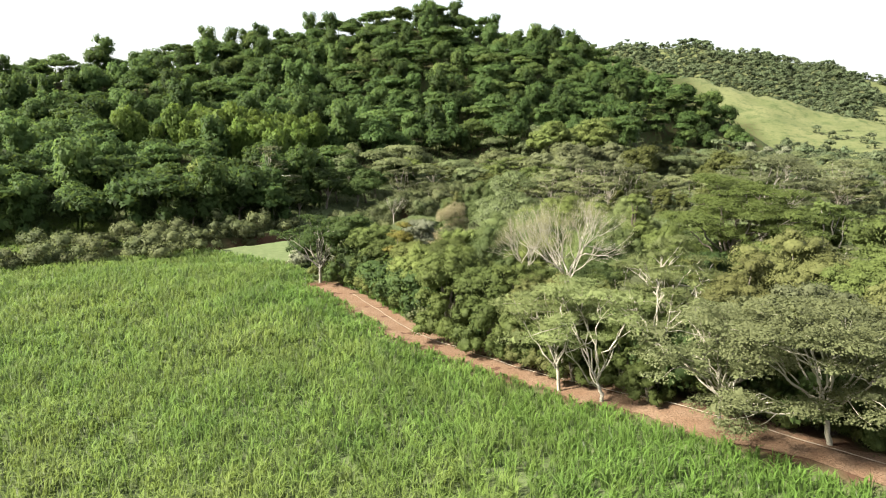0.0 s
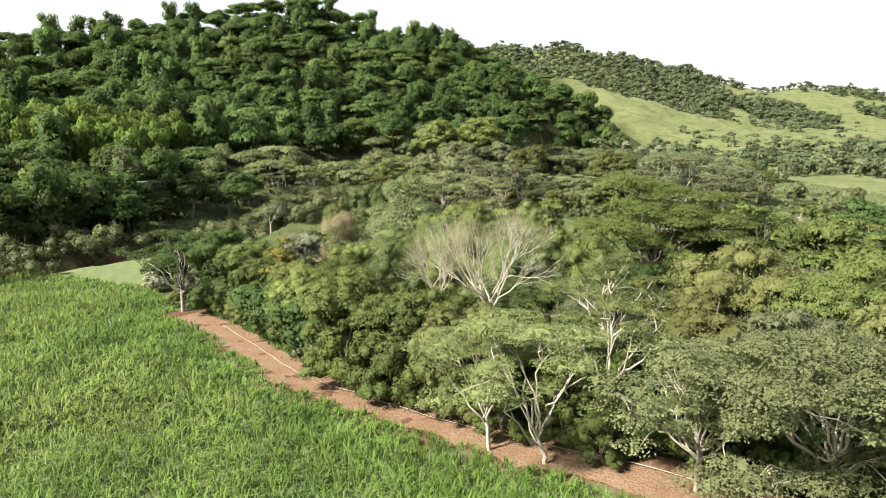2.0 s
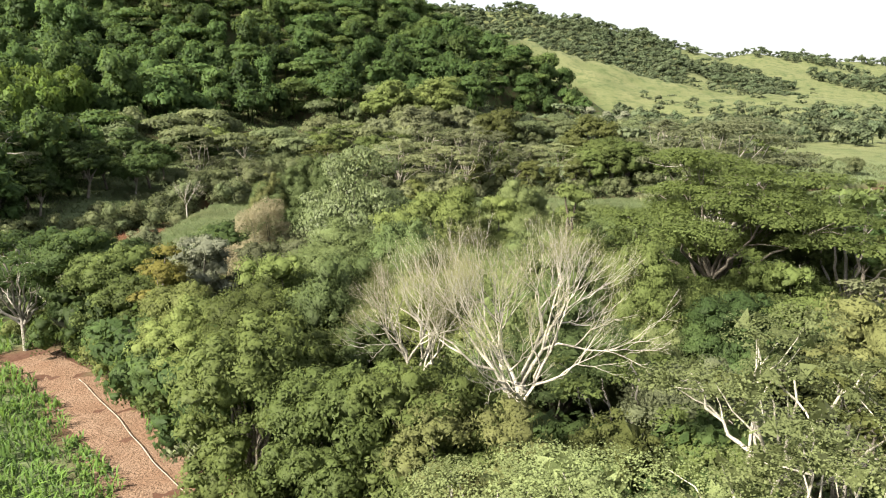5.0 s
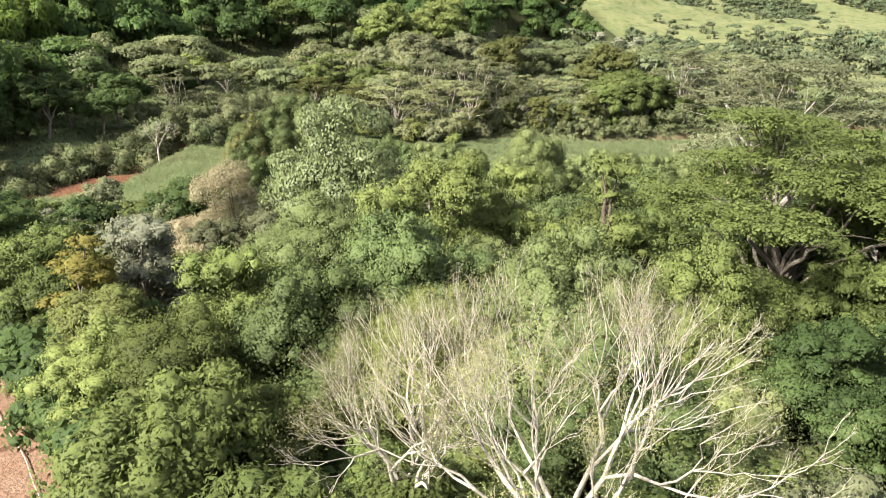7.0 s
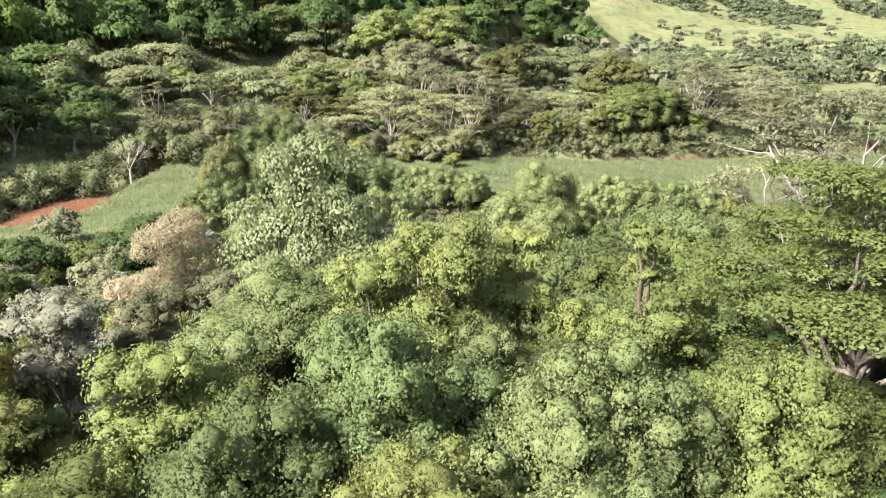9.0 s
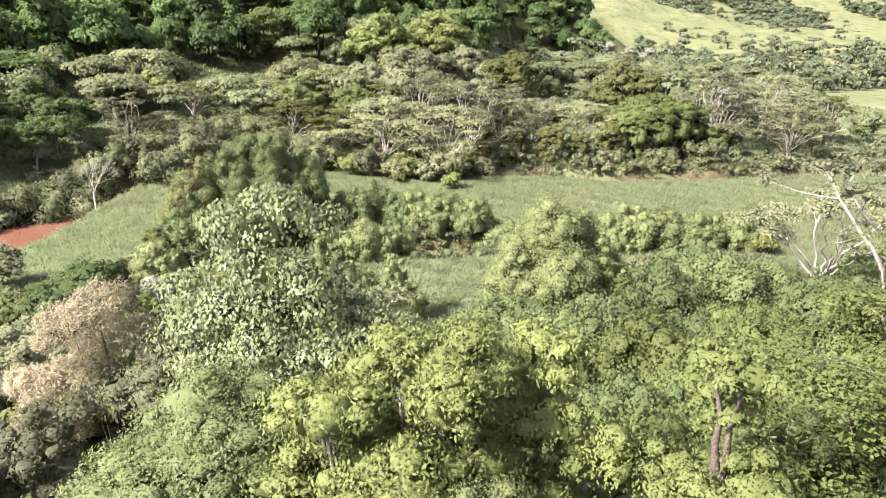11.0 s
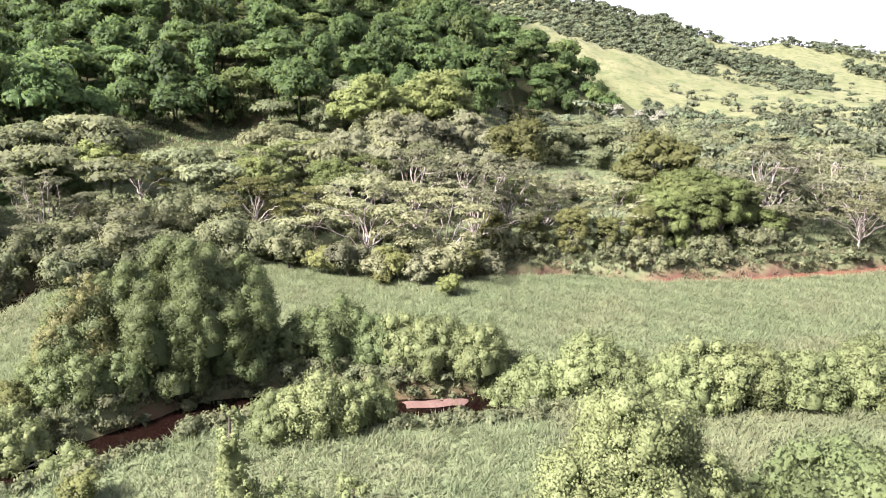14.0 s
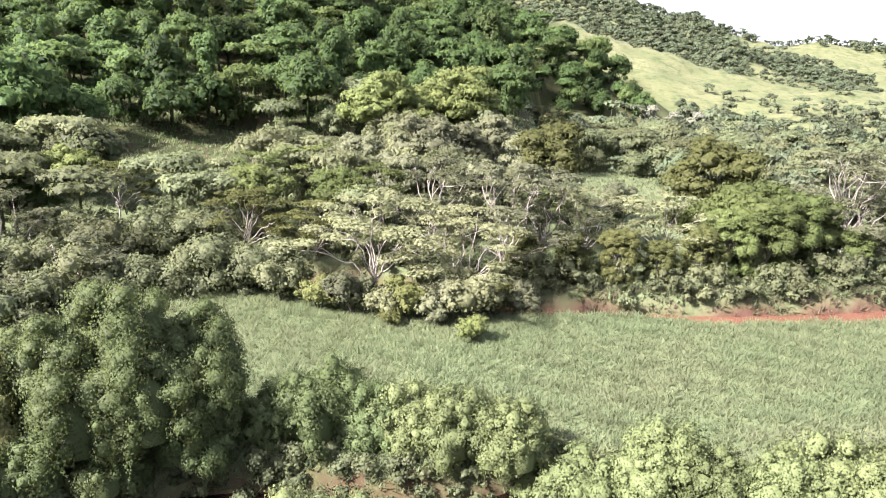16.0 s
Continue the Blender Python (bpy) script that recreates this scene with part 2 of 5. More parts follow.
class Buf:
    """Collects vertices, quads and triangles, and makes one mesh of them."""

    def __init__(self):
        self.v, self.q, self.t, self.n = [], [], [], 0
        self.lies, self.soft = [], False
        self.a = {}

    def add(self, verts, quads=None, tris=None, lie=None, **attrs):
        """lie: the way the leafy surface faces at each vertex."""
        verts = np.asarray(verts, float).reshape(-1, 3)
        self.soft |= lie is not None
        self.lies.append(np.broadcast_to([0.0, 0.0, 1.0] if lie is None else np.asarray(lie, float).reshape(-1, 3), verts.shape))
        if quads is not None and len(quads):
            self.q.append(np.asarray(quads) + self.n)
        if tris is not None and len(tris):
            self.t.append(np.asarray(tris) + self.n)
        self.v.append(verts)
        self.n += len(verts)
        for k, val in attrs.items():
            self.a.setdefault(k, []).append(np.broadcast_to(np.asarray(val, float), (len(verts),)))

    def arrays(self):
        v = np.concatenate(self.v)
        q = np.concatenate(self.q) if self.q else np.zeros((0, 4), int)
        t = np.concatenate(self.t) if self.t else np.zeros((0, 3), int)
        return v, q, t

    def mesh(self, name, mat, smooth=False):
        v, q, t = self.arrays()
        me = bpy.data.meshes.new(name)
        me.vertices.add(len(v))
        me.vertices.foreach_set("co", v.ravel())
        loops = np.concatenate([q.ravel(), t.ravel()]).astype(np.int32)
        me.loops.add(len(loops))
        me.loops.foreach_set("vertex_index", loops)
        starts = np.concatenate([np.arange(len(q)) * 4, len(q) * 4 + np.arange(len(t)) * 3]).astype(np.int32)
        me.polygons.add(len(starts))
        me.polygons.foreach_set("loop_start", starts)
        me.update(calc_edges=True)
        me.materials.append(mat)
        for k, vals in self.a.items():
            at = me.attributes.new(k, "FLOAT", "POINT")
            at.data.foreach_set("value", np.concatenate(vals).astype(np.float32))
        if self.soft:
            at = me.attributes.new("lie", "FLOAT_VECTOR", "POINT")
            at.data.foreach_set("vector", np.concatenate(self.lies).astype(np.float32).ravel())
        if smooth:
            me.polygons.foreach_set("use_smooth", np.ones(len(starts), bool))
        return me


def part(name, buf, mat, parent, label="", smooth=False):
    ob = new(name, buf.mesh(name, mat, smooth))
    ob.parent = parent
    if label:
        tagged(ob, label)
    return ob


def thing(name, at, label, category, group="", kind="", turn=0.0, size=1.0):
    ob = new(name)
    ob.matrix_basis = pose(*at, 0, 0, turn) @ Matrix.Scale(size, 4)
    return tagged(ob, label, category, group, kind)


def add_tube(buf, pts, radii, sides=6):
    pts = np.asarray(pts, float)
    n = len(pts)
    tan = unit(np.gradient(pts, axis=0))
    ref = np.where(np.abs(tan[:, 2:3]) > 0.9, [[1.0, 0, 0]], [[0, 0, 1.0]])
    u = unit(np.cross(tan, ref))
    w = np.cross(tan, u)
    ang = np.linspace(0, 2 * np.pi, sides, endpoint=False)
    ring = pts[:, None] + np.asarray(radii)[:, None, None] * (u[:, None] * np.cos(ang)[None, :, None] + w[:, None] * np.sin(ang)[None, :, None])
    i, j = np.meshgrid(np.arange(n - 1), np.arange(sides), indexing="ij")
    k = (j + 1) % sides
    quads = np.stack([i * sides + j, i * sides + k, (i + 1) * sides + k, (i + 1) * sides + j], -1).reshape(-1, 4)
    buf.add(ring.reshape(-1, 3), quads)


def limb(buf, a, b, r0, r1, rng, rise=0.35, wob=0.08, n=7, sides=6):
    """A tapered, curved limb that leaves a upwards or outwards and ends at b."""
    a, b = np.asarray(a, float), np.asarray(b, float)
    length = np.linalg.norm(b - a)
    c = (a + b) / 2 + np.array([0, 0, rise * length * 0.5]) + rng.normal(0, wob * length, 3)
    s = np.linspace(0, 1, n)[:, None]
    pts = (1 - s) ** 2 * a + 2 * s * (1 - s) * c + s ** 2 * b
    pts[1:-1] += rng.normal(0, wob * length * 0.18, (n - 2, 3))
    add_tube(buf, pts, np.linspace(r0, r1, n), sides)
    return pts


def add_leaves(buf, p, nrm, size, rng, droop=0.3, spread=0.55, aspect=0.42, lie=None, ruffle=0.13, **attrs):
    """Small leaf sprays, one triangle each. lie: the way the crown faces there, which shades them."""
    n = len(p)
    if not n:
        return
    lie = unit(unit(nrm if lie is None else lie) + ruffle * rng.normal(size=(n, 3)))
    nrm = unit(nrm + spread * rng.normal(size=(n, 3)))
    d = unit(np.cross(nrm, rng.normal(size=(n, 3))) + [0, 0, -droop])
    side = unit(np.cross(nrm, d))
    ln = (size * rng.uniform(0.7, 1.4, n))[:, None]
    root = p + rng.uniform(-0.2, 0.1, (n, 1)) * ln * d
    wide = aspect * 1.25 * ln * side
    skew = rng.uniform(-0.3, 0.3, (n, 1)) * ln * d
    if np.ndim(size) == 0 and size <= 0.3:
        mid = root + (0.42 + 0.1 * skew.sum(1, keepdims=True)) * ln * d
        fold = 0.12 * ln * nrm
        v = np.stack([root, mid + 0.8 * wide - fold, root + 1.1 * ln * d - 0.12 * ln * nrm, mid - 0.8 * wide - fold], 1)
        at = {k: np.repeat(val, 4) if np.ndim(val) else val for k, val in attrs.items()}
        buf.add(v, np.arange(4 * n).reshape(n, 4), None, lie=np.repeat(lie, 4, 0), **at)
        return
    v = np.stack([root + wide + skew, root - wide - skew, root + ln * d], 1)
    at = {k: np.repeat(val, 3) if np.ndim(val) else val for k, val in attrs.items()}
    buf.add(v, None, np.arange(3 * n).reshape(n, 3), lie=np.repeat(lie, 3, 0), **at)


def sub_clumps(clumps, rng, count=9, ratio=0.45, low=-0.25):
    """Smaller clumps set over the surface of larger ones, for a crown with bulges and gaps."""
    out = []
    for c, r in clumps:
        c, r = np.asarray(c, float), np.asarray(r, float)
        d = unit(rng.normal(size=(count * 2, 3)))
        d = d[d[:, 2] > low][:count]
        for w in d:
            out.append((c + r * w * rng.uniform(0.78, 1.12), r * ratio * rng.uniform(0.55, 1.4) * [1, 1, rng.uniform(0.6, 1.0)]))
    return out


def ball(fine):
    bm = bmesh.new()
    bmesh.ops.create_icosphere(bm, subdivisions=2 if fine else 1, radius=1.0)
    v, t = np.array([w.co[:] for w in bm.verts]), np.array([[w.index for w in f.verts] for f in bm.faces])
    bm.free()
    return v, t


BALLS = (ball(False), ball(True))


def add_shells(buf, cs, rs, rng, mid, ext, up, form, fine, **attrs):
    """A ragged inner skin of foliage for each clump, under its leaves."""
    bv, bt = BALLS[fine]
    k, m = len(cs), len(bv)
    push = rng.uniform(0.5, 0.88, (k, m, 1))
    p = (cs[:, None] + rs[:, None] * bv[None] * push).reshape(-1, 3)
    n = unit(unit(bv[None] / rs[:, None]) + [0, 0, up] + rng.normal(0, 0.25, (k, m, 3))).reshape(-1, 3)
    lie = unit(0.85 * n + form * unit((p - mid + [0, 0, 0.35 * ext[2]]) / ext ** 2) - [0, 0, 0.06])
    buf.add(p, None, (bt[None] + (np.arange(k) * m)[:, None, None]).reshape(-1, 3), lie=lie, **attrs)


def add_crown(buf, clumps, rng, leaf, density, cores=True, low=-0.5, droop=0.5, spread=0.30, aspect=0.38, up=0.45, inner=0.6, shell=(0.82, 1.2), whole=None, form=0.35, skin=1, **attrs):
    """Leaves over a set of ellipsoid clumps (centre, radii); what lies deep inside another clump is left out."""
    cs = np.array([c for c, r in clumps], float)
    rs = np.array([r for c, r in clumps], float)
    ps, ns = [], []
    for c, r in zip(cs, rs):
        area = 4 * np.pi * (((r[0] * r[1]) ** 1.6 + (r[0] * r[2]) ** 1.6 + (r[1] * r[2]) ** 1.6) / 3) ** (1 / 1.6)
        k = max(3, int(area * density * rng.uniform(0.85, 1.15)))
        d = unit(rng.normal(size=(k, 3)))
        d = d[d[:, 2] > low + rng.uniform(-0.3, 0.3, len(d))]
        ps.append(c + r * d * rng.uniform(*shell, (len(d), 1)))
        ns.append(unit(unit(d / r) + [0, 0, up]))
    p, n = np.concatenate(ps), np.concatenate(ns)
    keep = np.ones(len(p), bool)
    for c, r in zip(cs, rs):
        keep &= (((p - c) / (r * 0.74)) ** 2).sum(1) > 1
    mid = (cs.max(0) + cs.min(0)) / 2 if whole is None else np.asarray(whole[0], float)
    ext = np.maximum((cs.max(0) - cs.min(0)) / 2 + rs.mean(0), 0.5) if whole is None else np.asarray(whole[1], float)
    big = unit((p - mid + [0, 0, 0.35 * ext[2]]) / ext ** 2)
    lie = unit(0.85 * n + form * big - [0, 0, 0.06])
    add_leaves(buf, p[keep], n[keep], leaf, rng, droop, spread, aspect, lie[keep], **attrs)
    if skin:
        add_shells(buf, cs, rs, rng, mid, ext, up, form, skin > 1, **attrs)
    if cores:
        p, n = [], []
        for c, r in zip(cs, rs):
            k = max(4, int(inner * (r[0] * r[1]) / np.clip(leaf * 1.7, 0.42, 0.6) ** 2 * 1.6))
            d = unit(rng.normal(size=(k, 3)))
            p.append(c + r * d * rng.uniform(0.2, 0.6, (k, 1)))
            n.append(d)
        add_leaves(buf, np.concatenate(p), np.concatenate(n), np.clip(leaf * 1.7, 0.42, max(leaf, 0.6)) * 1.3, rng, 0.2, 0.7, 0.42, **attrs)


# ---------------------------------------------------------------- the lie of the land
def smooth(t):
    t = np.clip(t, 0, 1)
    return t * t * (3 - 2 * t)


def waves(x, y, scale, seed, octaves=4):
    """A cheap uneven field in -1..1."""
    r = np.random.default_rng(seed)
    z, amp, tot = 0, 1.0, 0
    for _ in range(octaves):
        for _ in range(3):
            a, ph = r.uniform(0, 6.283, 2)
            z = z + amp * np.sin((x * np.cos(a) + y * np.sin(a)) * 6.283 / scale + ph)
            tot += amp * 0.7
        scale, amp = scale * 0.47, amp * 0.6
    return z / tot


def to_line(x, y, line):
    """Distance to a polyline, and the value carried along it (third and further columns)."""
    x, y = np.asarray(x, float), np.asarray(y, float)
    best = np.full(x.shape, 1e9)
    vals = [np.zeros(x.shape) for _ in range(len(line[0]) - 2)]
    for a, b in zip(line[:-1], line[1:]):
        dx, dy = b[0] - a[0], b[1] - a[1]
        s = np.clip(((x - a[0]) * dx + (y - a[1]) * dy) / (dx * dx + dy * dy), 0, 1)
        d = np.hypot(x - a[0] - s * dx, y - a[1] - s * dy)
        near = d < best
        best = np.where(near, d, best)
        for i in range(len(vals)):
            vals[i] = np.where(near, a[i + 2] + s * (b[i + 2] - a[i + 2]), vals[i])
    return best, vals


def curve(line, step=2.0):
    """A polyline rounded off into a smooth one."""
    pts = np.array(line, float)
    for _ in range(3):
        q = np.empty((2 * len(pts) - 2, pts.shape[1]))
        q[0::2], q[1::2] = 0.75 * pts[:-1] + 0.25 * pts[1:], 0.25 * pts[:-1] + 0.75 * pts[1:]
        pts = np.vstack([pts[:1], q, pts[-1:]])
    return [tuple(p) for p in pts]


# x, y, and by how much each bank lies nearer than in the wide reach
RIVER = curve([(260, 196, 0), (170, 190, 0), (120, 184, 2.6), (92, 182.6, 3.2), (76, 183.4, 3.6), (62, 186.2, 3.6), (47.5, 191, 3.6), (38.5, 197.5, 3.6), (29, 204, 3.4), (8, 208, 3), (-10, 196, 3), (-19.5, 178, 2.0), (-26.2, 167, 1.6), (-42, 149, 3.0), (-60, 134, 3.5), (-80, 124, 3.5), (-140, 112, 3), (-300, 104, 3)])
CREEK = curve([(-14, 143), (-3, 149), (6, 152), (12, 156.5), (19, 156.5), (26, 153.5), (33, 152.6), (40, 154)])
ROAD = curve([(69, 22), (44, 33), (29.2, 43.4), (22.2, 50.4), (14.3, 60.4), (9.5, 66.3), (3, 73.3), (-3.6, 79.8), (-8.5, 90), (-12, 97), (-16.5, 103.5), (-19, 107)])
# ridges: x, y, height, reach of the slope
RIDGE = [(-420, 120, 14, 190), (-250, 225, 26, 190), (-150, 320, 44, 200), (-75, 395, 64, 235), (-20, 425, 82, 240), (80, 465, 65, 245), (120, 470, 52, 200), (160, 445, 34, 130), (184, 420, 16, 70), (196, 408, 4, 50)]
SPUR = [(150, 620, 74, 150), (215, 582, 58, 150), (256, 560, 45, 140), (284, 546, 34, 130), (330, 522, 22, 130), (450, 480, 14, 150), (620, 440, 14, 160)]
FAR_RIDGE = [(60, 900, 80, 300), (190, 830, 108, 300), (290, 805, 107, 300), (350, 800, 97, 300), (422, 798, 84, 290), (483, 790, 66, 270), (530, 785, 63, 260), (600, 775, 64, 260), (680, 760, 56, 260), (900, 700, 48, 260), (1300, 620, 40, 300)]
LEFT_FAR = [(-1500, 500, 60, 500), (-600, 700, 70, 400), (-100, 1000, 70, 400), (60, 900, 80, 300)]


def hill(x, y, line, power):
    d, (h, w) = to_line(x, y, line)
    return h * np.clip(1 - d / w, 0, 1) ** power


def river_d(x, y):
    d, (narrow,) = to_line(x, y, RIVER)
    return d + narrow


def land(x, y):
    x, y = np.asarray(x, float), np.asarray(y, float)
    z = 0.25 * waves(x, y, 40, 1) + 0.1 * waves(x, y, 9, 2, 2)
    z = z + 2.0 * smooth((x - 0.6 * y + 35) / 30) * smooth((88 - y) / 22)
    far = smooth((np.hypot(x, y - 120) - 150) / 200)
    z = z + far * 2.0 * (1 + waves(x, y, 160, 3))
    hz = np.maximum.reduce([hill(x, y, RIDGE, 1.5), hill(x, y, SPUR, 1.2), hill(x, y, FAR_RIDGE, 1.15), hill(x, y, LEFT_FAR, 1.2)])
    z = z + hz * (1 + 0.07 * waves(x, y, 70, 4)) + smooth(hz / 12) * 1.5 * waves(x, y, 45, 5)
    d = river_d(x, y)
    d = d + 0.9 * waves(x, y, 16, 6)
    k = smooth((8.6 - d) / 2.6)
    z = z * (1 - k) - 4.2 * k
    d, _ = to_line(x, y, CREEK)
    d = d + 0.5 * waves(x, y, 8, 7)
    k = smooth((4.6 - d) / 2.0)
    z = z * (1 - k) - 3.4 * k
    return z - 2.0 * np.exp(-((x + 18) / 12) ** 2 - ((y - 164) / 14) ** 2) * (z > -2)


def land_at(x, y):
    return float(land(np.array([x]), np.array([y]))[0])


def spaced(lo, hi, steps):
    return np.linspace(lo, hi, steps, endpoint=False)


def in_forest(x, y):
    """The wood between the dirt road and the creek (true inside)."""
    d, _ = to_line(x, y, ROAD)
    east = x * 0.60 + y * 0.80 > np.interp(x, [-30, -17, -4, 10, 24, 32, 48, 75], [82, 75, 65, 61, 57.0, 54.4, 56, 62])
    return east & (d > 3.0)


def make_ground():
    gx = np.concatenate([spaced(-3500, -700, 10), spaced(-700, -130, 40), spaced(-130, -45, 30), spaced(-45, 125, 130), spaced(125, 500, 50), spaced(500, 1300, 36), np.linspace(1300, 3500, 10)])
    gy = np.concatenate([spaced(-2500, -200, 10), spaced(-200, 30, 16), spaced(30, 140, 44), spaced(140, 212, 62), spaced(212, 560, 66), spaced(560, 1000, 36), np.linspace(1000, 4000, 14)])
    x, y = np.meshgrid(gx, gy)
    z = land(x, y)
    nx, ny = len(gx), len(gy)
    i, j = np.meshgrid(np.arange(ny - 1), np.arange(nx - 1), indexing="ij")
    q = np.stack([i * nx + j, i * nx + j + 1, (i + 1) * nx + j + 1, (i + 1) * nx + j], -1).reshape(-1, 4)
    b = Buf()
    b.add(np.stack([x, y, z], -1), q)
    me = b.mesh("ground", M_GROUND, True)
    fx, fy = x.ravel(), y.ravel()
    dr = river_d(fx, fy)
    dc, _ = to_line(fx, fy, CREEK)
    droad, _ = to_line(fx, fy, ROAD)
    edge = waves(fx, fy, 14, 8)
    soil = np.maximum.reduce([smooth((8.3 + 1.2 * edge - dr) / 1.5), 0.55 * smooth((4.6 + 0.9 * edge - dc) / 1.2), smooth((4.2 + edge - droad) / 1.5)])
    wood = in_forest(fx, fy) & (fy < 128 + 0.1 * fx)
    main = hill(fx, fy, RIDGE, 1.5)
    shore = (fx < -34) & (fy > np.interp(fx, [-300, -140, -80, -60, -46, -33], [100, 108, 120, 130, 148, 166]))
    litter = np.maximum.reduce([wood * 1.0, smooth((main - 4) / 6), 0.6 * shore, smooth((5.0 + 0.9 * edge - dc) / 1.2)])
    pasture = smooth((fx * 0.6 + fy * 0.4 - 190 + 12 * edge) / 30) * (main < 12)
    col = np.stack([soil, pasture, litter, np.ones_like(soil)], -1).astype(np.float32)
    at = me.color_attributes.new("cover", "FLOAT_COLOR", "POINT")
    at.data.foreach_set("color", col.ravel())
    ob = new("ground", me)
    return tagged(ob, "rolling valley ground with grass, leaf litter and red soil", "ground", kind="structure")


def strip(name, line, half, z_of, mat, label, category, cols=6, seed=3, wob=0.3):
    pts = np.array(line, float)[:, :2]
    s = np.concatenate([[0], np.cumsum(np.linalg.norm(np.diff(pts, axis=0), axis=1))])
    t = np.arange(0, s[-1], 1.2)
    pts = np.stack([np.interp(t, s, pts[:, k]) for k in (0, 1)], -1)
    tan = unit(np.gradient(pts, axis=0))
    nor = np.stack([-tan[:, 1], tan[:, 0]], -1)
    off = np.linspace(-1, 1, cols)
    wid = half * (1 + wob * 0.5 * waves(t, t * 0, 12, seed))
    v = pts[:, None] + nor[:, None] * (off[None, :] * wid[:, None])[..., None]
    z = z_of(v[..., 0], v[..., 1])
    i, j = np.meshgrid(np.arange(len(t) - 1), np.arange(cols - 1), indexing="ij")
    q = np.stack([i * cols + j, i * cols + j + 1, (i + 1) * cols + j + 1, (i + 1) * cols + j], -1).reshape(-1, 4)
    b = Buf()
    b.add(np.concatenate([v, z[..., None]], -1), q[:, ::-1])
    ob = new(name, b.mesh(name, mat, True))
    return tagged(ob, label, category, kind="structure")


ground = make_ground()
river = strip("water", RIVER, 8.3, lambda x, y: np.full(x.shape, -2.4), M_RIVER, "muddy red-brown river water between earth banks", "river", 3)
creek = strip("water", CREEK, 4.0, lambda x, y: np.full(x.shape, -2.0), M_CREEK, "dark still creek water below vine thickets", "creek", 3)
road = strip("road", ROAD, 2.5, lambda x, y: land(x, y) + 0.05 + 0.05 * waves(x, y, 3, 9, 2), M_DIRT, "red dirt track along the edge of the wood", "road", 9, wob=0.75)


# ---------------------------------------------------------------- plants
def broad_tree(at, height, spread, mat, seed, label, leaf=0.24, density=26, bark=None, lumps=7, flat=0.75, trunk_h=0.35, group="", name="tree", turn=0, sub=9, crown_low=0.35, droop=0.6, aspect=0.27, skin=1):
    """A round-headed broadleaf tree: trunk, forked limbs, and a crown of leafy bulges."""
    rng = np.random.default_rng(seed)
    root = thing(name, at, label, "tree", group, turn=turn)
    wood, crown = Buf(), Buf()
    fork = np.array([rng.normal(0, 0.3), rng.normal(0, 0.3), height * trunk_h])
    limb(wood, (0, 0, -0.4), fork, height * 0.028, height * 0.02, rng, 0, 0.04, 6, 7)
    main = []
    for k in range(lumps):
        a = k * 2.4 + rng.uniform(-0.4, 0.4)
        rad = spread * 0.62 * math.sqrt((k + 0.3) / lumps)
        top = height * (1 - 0.55 * ((rad / spread) ** 2) * 1.6) - spread * 0.22
        r = spread * rng.uniform(0.24, 0.50)
        c = np.array([rad * math.cos(a), rad * math.sin(a), max(top * rng.uniform(0.72, 1.04), height * crown_low)])
        main.append((c, np.array([r, r, r * flat])))
        limb(wood, fork, c, height * 0.013, 0.03, rng, 0.15, 0.06, 6, 5)
    if crown_low < 0.25:
        for k in range(9):
            a = k * 0.698 + rng.uniform(-0.2, 0.2)
            r = spread * rng.uniform(0.24, 0.36)
            rad = spread * rng.uniform(0.55, 0.8)
            c = np.array([rad * math.cos(a), rad * math.sin(a), height * (0.14 if k % 2 else 0.36) * rng.uniform(0.85, 1.2)])
            main.append((c, np.array([r, r, r * 1.1])))
    subs = sub_clumps(main, rng, sub, 0.45)
    add_crown(crown, main, rng, leaf, density * 0.4, droop=droop, aspect=aspect, skin=skin)
    add_crown(crown, subs, rng, leaf, density, cores=False, droop=droop, aspect=aspect, skin=skin)
    part("trunk", wood, bark or M_BARK, root, smooth=True)
    part("crown", crown, mat, root)
    return root


